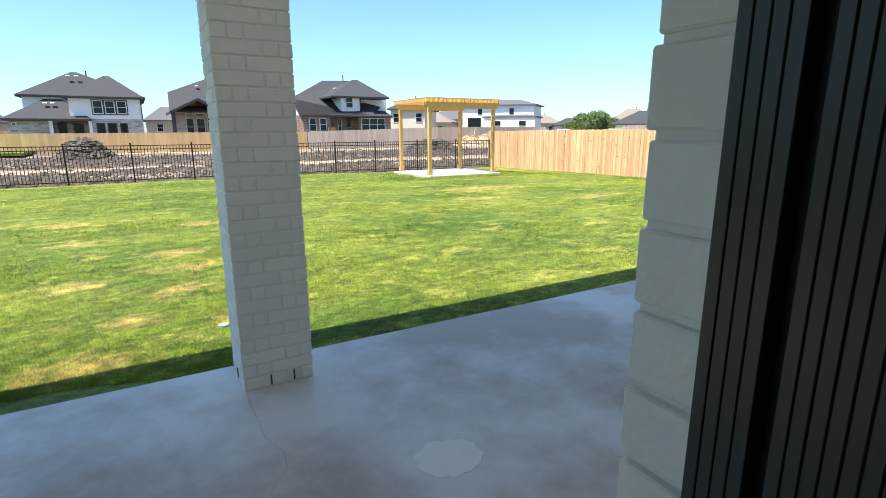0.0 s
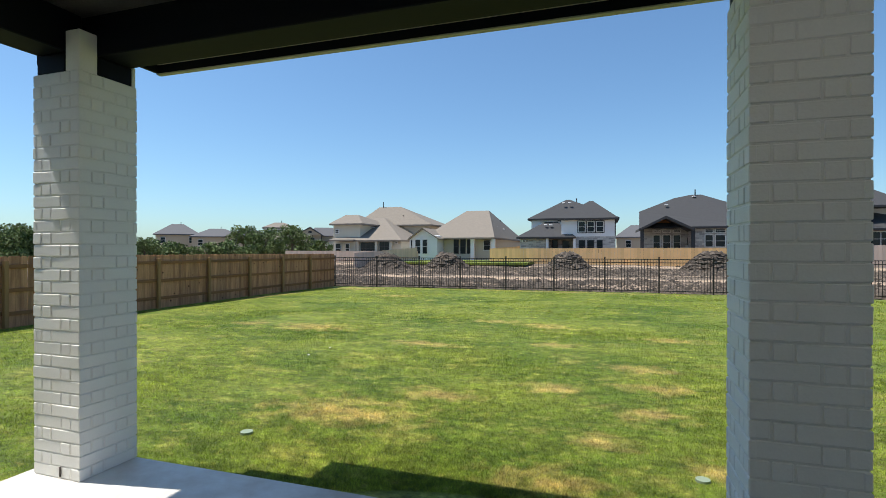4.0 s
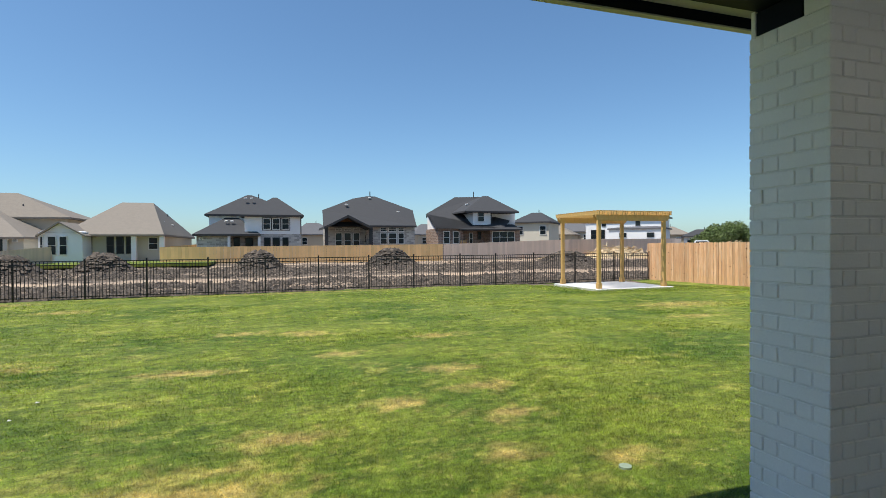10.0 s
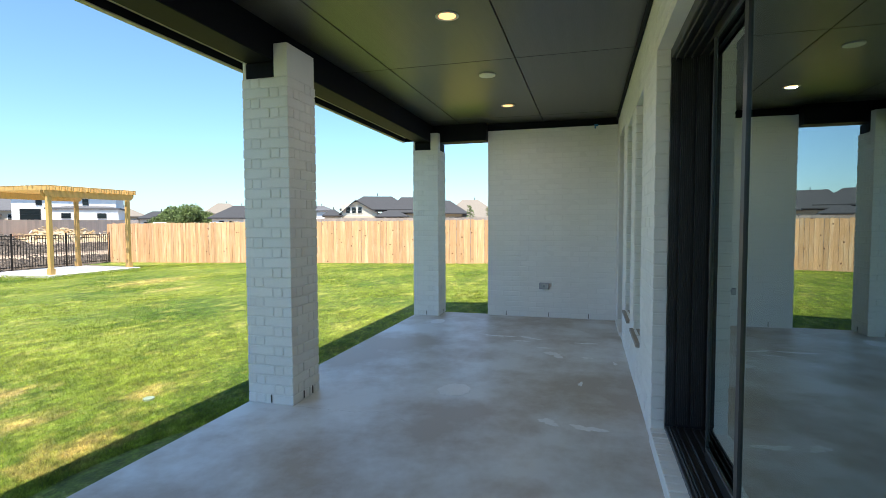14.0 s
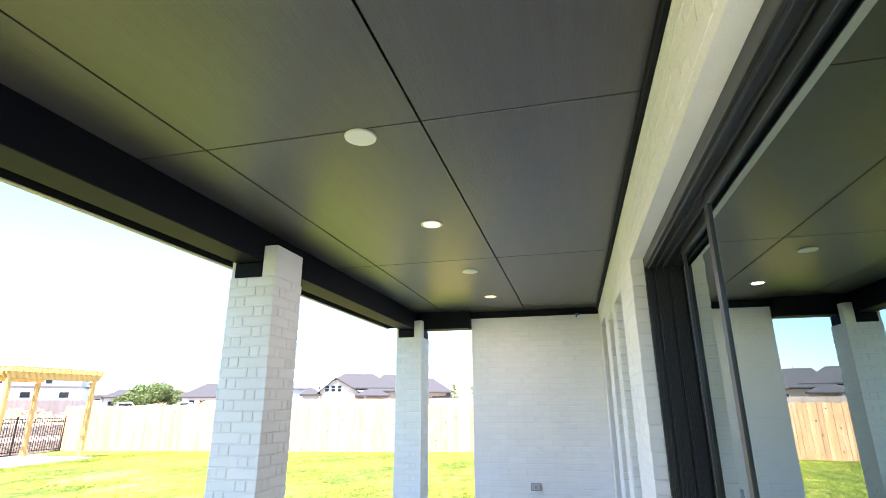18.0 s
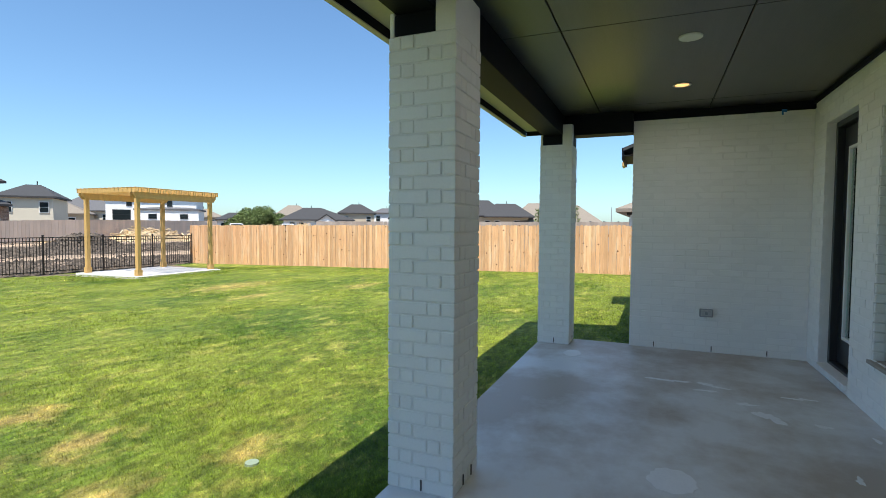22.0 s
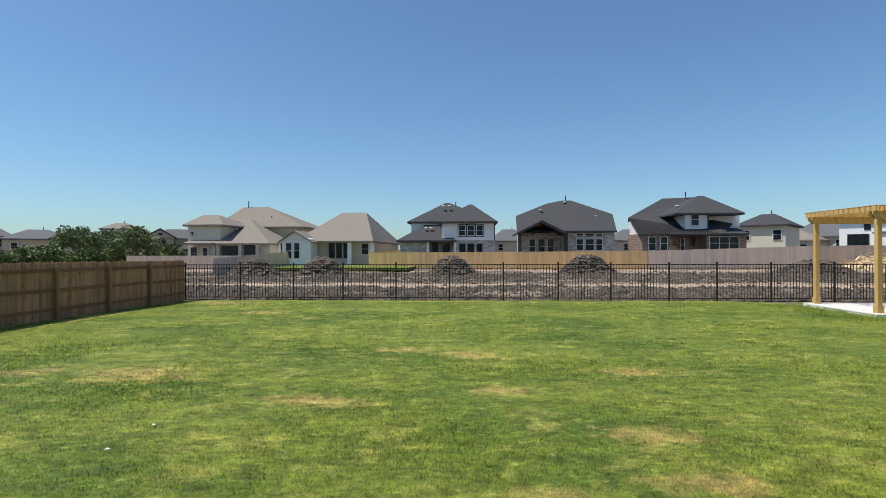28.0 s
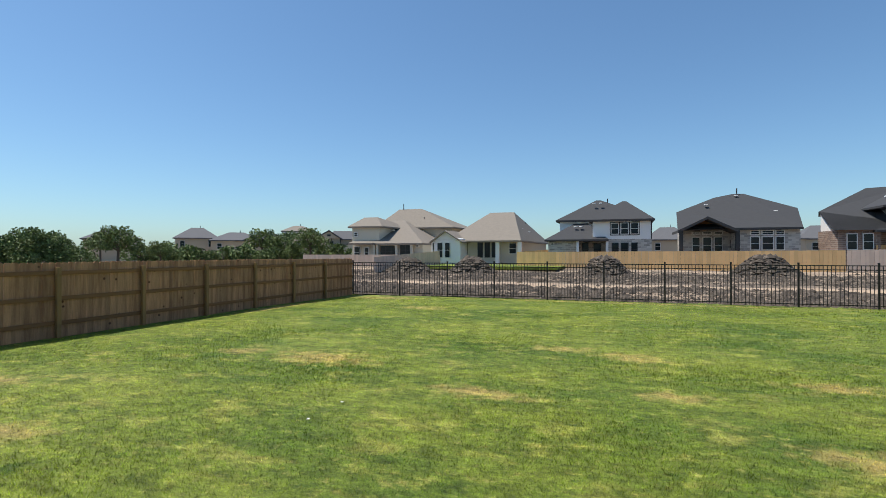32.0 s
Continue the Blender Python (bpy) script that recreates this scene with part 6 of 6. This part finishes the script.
def limb(bm, a, b, r0, r1, seg=7):
    a, b = Vector(a), Vector(b)
    m = Matrix.Translation((a + b) / 2) @ (b - a).to_track_quat("Z", "Y").to_matrix().to_4x4()
    bmesh.ops.create_cone(bm, cap_ends=True, segments=seg, radius1=r0, radius2=r1, depth=(b - a).length, matrix=m)


def tree(seed, blobs, trunk_h, label, at, scale=1.0, leaves=330, size=0.13):
    t = thing("tree", label, "tree", at, "trees beyond the fences")
    w = bmesh.new()
    limb(w, (0, 0, -0.3), (0.05, 0.03, trunk_h), 0.17, 0.12)
    for cx, cy, cz, rad in blobs:
        limb(w, (0.05, 0.03, trunk_h * 0.9), (cx * 0.8, cy * 0.8, cz), 0.09, 0.03, 6)
    part("trunk", w, BARK, t)
    part("crown", leaf_crown("crown", seed, blobs, leaves, size), None, t)
    t.scale = (scale,) * 3
    return t


OAK_A = ((0, 0, 3.1, 1.5), (1.3, 0.3, 2.6, 1.2), (-1.4, -0.2, 2.7, 1.25), (0.3, 1.0, 3.8, 1.0), (-0.6, -0.7, 3.9, 0.9))
OAK_B = ((0, 0, 2.6, 1.7), (1.7, 0.1, 2.3, 1.3), (-1.6, 0.3, 2.2, 1.4), (0.8, -0.3, 3.4, 1.0))
BUSH = ((0, 0, 1.0, 1.1), (1.2, 0.2, 0.9, 0.9), (-1.2, -0.1, 0.8, 0.95), (0.4, 0.3, 1.5, 0.7))
oak_a = tree(1, OAK_A, 2.0, "live oak with dense dark green crown", (-62.5, 25.0, -0.3), 1.0)
oak_b = tree(2, OAK_B, 1.5, "live oak with dense dark green crown", (-60.3, 28.0, -0.3), 1.0)
bush = tree(3, BUSH, 0.5, "low spreading green brush thicket", (-66.0, 60.0, -0.2), 1.6)
rt = random.Random(9)
for k in range(24):
    f = 0.05 + 0.80 * k / 23
    src = (oak_a, oak_b)[k % 2]
    copy_thing(src, pose(-64.5 + 14 * f + rt.uniform(-1, 1), 21.5 + 19 * f + rt.uniform(-1.5, 1.5), -0.3, 0, 0, rt.uniform(0, 360)) @ Matrix.Scale(rt.uniform(0.72, 0.95), 4))
for k in range(13):
    f = 0.05 + 0.80 * k / 12
    copy_thing((oak_b, oak_a)[k % 2], pose(-63.5 + 14 * f + rt.uniform(-1, 1), 21.0 + 19 * f + rt.uniform(-1, 1), -1.15, 0, 0, rt.uniform(0, 360)) @ Matrix.Scale(rt.uniform(0.68, 0.9), 4))
for x, y, s in ((-58.5, 47.0, 1.12), (-54.5, 49.5, 0.72), (-74.5, 92.0, 1.5), (-70.5, 94.0, 1.55), (-64.0, 92.0, 1.05), (-45.3, 67.5, 1.2), (-47.5, 66.0, 0.7), (-99.0, 74.0, 1.3), (80.4, 81.4, 1.05), (78.5, 77.6, 1.25), (82.3, 79.3, 1.35), (81.2, 76.2, 1.30), (85.1, 77.8, 1.20), (83.8, 74.7, 1.00)):
    copy_thing((oak_a, oak_b)[int(s * 20) % 2], pose(x, y, -0.4, 0, 0, rt.uniform(0, 360)) @ Matrix.Scale(s, 4))
for k in range(13):
    f = k / 12
    copy_thing(bush, pose(-70 + 27 * f + rt.uniform(-1, 1), 58 + 14 * f + rt.uniform(-2, 2), -0.3, 0, 0, rt.uniform(0, 360)) @ Matrix.Scale(rt.uniform(0.65, 1.0), 4))
SAP = ((0, 0, 2.4, 0.6), (0.2, 0.1, 3.1, 0.5), (-0.2, 0, 1.8, 0.5), (0, 0.1, 3.7, 0.35))
sap = tree(5, SAP, 2.2, "young sapling with thin crown", (75.0, 17.8, -0.2), 1.15, 420, 0.09)
copy_thing(sap, pose(77.3, 15.0, -0.2, 0, 0, 60) @ Matrix.Scale(1.1, 4))
copy_thing(sap, pose(78.9, 13.0, -0.2, 0, 0, 140) @ Matrix.Scale(1.1, 4))


# ---- building site beyond the cedar fence ----
LUMBER = material("fresh_lumber", (0.60, 0.46, 0.28), 0.8, vary=0.15, scale=2, island=0.25)
TRUCK_WHITE = material("white_vehicle_paint", (0.74, 0.75, 0.76), 0.3, vary=0.03)
TYRE = material("tyre_rubber", (0.02, 0.02, 0.02), 0.85)
SAIL = material("dark_shade_cloth", (0.03, 0.035, 0.045), 0.8, vary=0.1)


def lumber_heap(x, y, w, d, hgt, n, seed):
    """A jumble of offcut boards thrown on a heap, in one mesh."""
    r = random.Random(seed)
    heap = thing("lumber_heap", "jumbled heap of pale construction lumber offcuts", "lumber heap", (x, y, -0.3), "building site heaps")
    m = bmesh.new()
    bmesh.ops.create_grid(m, x_segments=14, y_segments=8, size=1)
    for v in m.verts:
        q = max(0.0, 1 - max(abs(v.co.x), abs(v.co.y)) ** 2)
        v.co = (v.co.x * w / 2, v.co.y * d / 2, (hgt - 0.35) * q ** 0.5 * (0.9 + 0.2 * noise.noise((v.co.x * 4 + seed, v.co.y * 3, 0))))
    part("core", m, LUMBER, heap)
    b = bmesh.new()
    for k in range(n):
        u, v = r.uniform(-0.48, 0.48), r.uniform(-0.4, 0.4)
        top = (hgt - 0.35) * max(0.1, 1 - (2 * max(abs(u), abs(v))) ** 2) ** 0.5
        one = bm_box((r.uniform(0.5, 1.9), r.uniform(0.06, 0.16), 0.045))
        bmesh.ops.transform(one, matrix=Matrix.Translation((u * w, v * d, top + r.uniform(-0.1, 0.22))) @ Matrix.Rotation(r.uniform(0, 6.28), 4, "Z") @ Matrix.Rotation(r.gauss(0, 0.3), 4, "Y"), verts=one.verts)
        tmp = bpy.data.meshes.new("tmp")
        one.to_mesh(tmp)
        one.free()
        b.from_mesh(tmp)
        bpy.data.meshes.remove(tmp)
    tagged(part("lumber", b, LUMBER, heap), kind="stuff")


for k, (x, y, w, d, hgt) in enumerate(((31.0, 54.0, 7, 4, 1.5), (36.5, 50.5, 7, 4, 1.6), (41.5, 46.5, 6, 4, 1.75), (44.8, 43.0, 6, 4, 1.95), (47.5, 39.5, 5, 4, 2.15), (51.0, 34.5, 5, 3, 2.0))):
    lumber_heap(x, y, w, d, hgt, 120, 70 + k)


def truck(x, y, turn):
    t = thing("pickup_truck", "white pickup truck parked on the building site", "truck", (x, y, -0.2), "site trucks")
    t.rotation_euler = (0, 0, radians(turn))
    part("body", bm_box((5.4, 1.9, 0.75), (0, 0, 0.85), 0.12), TRUCK_WHITE, t)
    cab = part("cab", bm_poly([(-0.9, -0.88, 1.2), (1.5, -0.88, 1.2), (1.5, 0.88, 1.2), (-0.9, 0.88, 1.2), (-0.7, -0.75, 2.0), (0.8, -0.75, 2.0), (0.8, 0.75, 2.0), (-0.7, 0.75, 2.0)],
                              [(0, 3, 2, 1), (4, 5, 6, 7), (0, 1, 5, 4), (1, 2, 6, 5), (2, 3, 7, 6), (3, 0, 4, 7)]), TRUCK_WHITE, t)
    for s in (-1, 1):
        part("side_window", bm_poly([(-0.6, s * 0.87, 1.32), (1.25, s * 0.87, 1.32), (0.75, s * 0.79, 1.88), (-0.55, s * 0.79, 1.88), (-0.6, s * 0.80, 1.32), (1.25, s * 0.80, 1.32), (0.75, s * 0.72, 1.88), (-0.55, s * 0.72, 1.88)],
                                    [(0, 1, 2, 3), (7, 6, 5, 4), (0, 4, 5, 1), (1, 5, 6, 2), (2, 6, 7, 3), (3, 7, 4, 0)]), FAR_GLASS, cab)
        for u in (-1.7, 1.75):
            wheel = bm_disc(0.38, 0.26, (0, 0, 0), 18)
            bmesh.ops.transform(wheel, matrix=Matrix.Translation((u, s * 0.86, 0.36)) @ Matrix.Rotation(radians(90), 4, "X"), verts=wheel.verts)
            part("wheel", wheel, TYRE, t)


truck(52.5, 54.5, -45)
truck(57.0, 49.5, -50)

sails = thing("shade_sails", "dark slung shade sails on a tall lamp pole far off", "shade sails", (90.0, 8.6, -0.3))
for k in range(3):
    m = bmesh.new()
    bmesh.ops.create_grid(m, x_segments=6, y_segments=12, size=1)
    for v in m.verts:
        a, b = v.co.x, v.co.y
        v.co = (a * 1.4, (b + 2 * (k - 1)) * 1.15, 2.2 + 0.75 * b * b)
    bmesh.ops.solidify(m, geom=m.faces[:], thickness=0.9)
    part("sail", m, SAIL, sails)
part("pole", bm_disc(0.07, 5.3, (0, 0, 2.65), 8, 0.05), STEEL, sails)
for s in (-3.4, -1.15, 1.15, 3.4):
    part("post", bm_disc(0.06, 2.9, (0, s, 1.45), 8), BLACK_IRON, sails)


# ---- small things in the lawn ----
def ground_disc(name, label, category, x, y, r, mat):
    t = thing(name, label, category, (x, y, lawn_z(y)))
    part("lid", bm_disc(r, 0.05, (0, 0, -0.004), 24, r * 0.94), mat, t)


ground_disc("valve_box", "pale green round irrigation valve lid in the grass", "valve box", -1.69, 3.97, 0.055, GREEN_LID)
ground_disc("valve_box", "pale green round irrigation valve lid in the grass", "valve box", 1.93, 4.20, 0.05, GREEN_LID)
for x, y in ((-3.05, 7.02), (-3.06, 7.66)):
    f = thing("paper_scrap", "tiny white scrap lying in the grass", "litter", (x, y, lawn_z(y) + 0.03))
    part("scrap", bm_poly([(-0.018, -0.008, 0.004), (0.016, -0.012, 0.012), (0.02, 0.012, 0.006), (-0.012, 0.016, 0.014), (0, 0, -0.004)], [(0, 1, 2, 3), (1, 0, 4), (2, 1, 4), (3, 2, 4), (0, 3, 4)]), WHITE_PLASTIC, f)


# ---- grass ----
def grass(name, count, seed):
    """Short mown blades, one triangle each, in one mesh; thinner and wider away from the patio."""
    r = np.random.RandomState(seed)
    d = 1.5 * (22.0 / 1.5) ** r.rand(count)
    a = -0.55 + (math.pi + 1.1) * r.rand(count)
    x, y = 0.6 + d * np.cos(a) * 1.15, 2.0 + d * np.sin(a)
    keep = (x > IRON_W + 0.02) & (x < IRON_E - 0.03) & (y > -3) & (y < IRON_Y + IRON_SLOPE * (x - IRON_W) + 0.05)
    keep &= ~((x > SLAB_W - 0.01) & (x < SLAB_E + 0.01) & (y < SLAB_N + 0.012)) & ~((x > END_X) & (x < WING_E) & (y < WING_Y + 0.02)) & ~((x < SLAB_W) & (y < WALL_Y))
    keep &= ~((x > PG[0] - 0.28) & (x < PG[2] + 0.28) & (y > PG[1] - 0.3) & (y < PG[3] + 0.3))
    x, y, d = x[keep], y[keep], d[keep]
    n = len(x)
    z = lawn_z(np.maximum(y, 1.5)) - west_dip(x, y) - 0.012
    a, b = r.rand(n) * 6.283, r.rand(n) * 6.283
    h = (0.032 + 0.0002 * d) * (0.45 + 0.8 * r.rand(n))
    w = 0.00075 * np.maximum(d, 3.0) * (0.6 + 0.8 * r.rand(n))
    lean = h * (0.25 + 0.7 * r.rand(n))
    p = np.stack([x, y, z], 1)
    side = np.stack([np.cos(a) * w, np.sin(a) * w, 0 * a], 1)
    tip = np.stack([np.cos(b) * lean, np.sin(b) * lean, h], 1)
    v = np.stack([p - side, p + side, p + tip], 1).reshape(-1, 3).astype(np.float32)
    me = bpy.data.meshes.new(name)
    me.vertices.add(3 * n)
    me.vertices.foreach_set("co", v.ravel())
    me.loops.add(3 * n)
    me.loops.foreach_set("vertex_index", np.arange(3 * n, dtype=np.int32))
    me.polygons.add(n)
    me.polygons.foreach_set("loop_start", np.arange(0, 3 * n, 3, dtype=np.int32))
    me.update(calc_edges=True)
    me.materials.append(BLADES)
    return tagged(new(name, me), "short mown grass blades, green with dry straw patches", "grass", kind="stuff")


grass("grass", 1350000, 12)
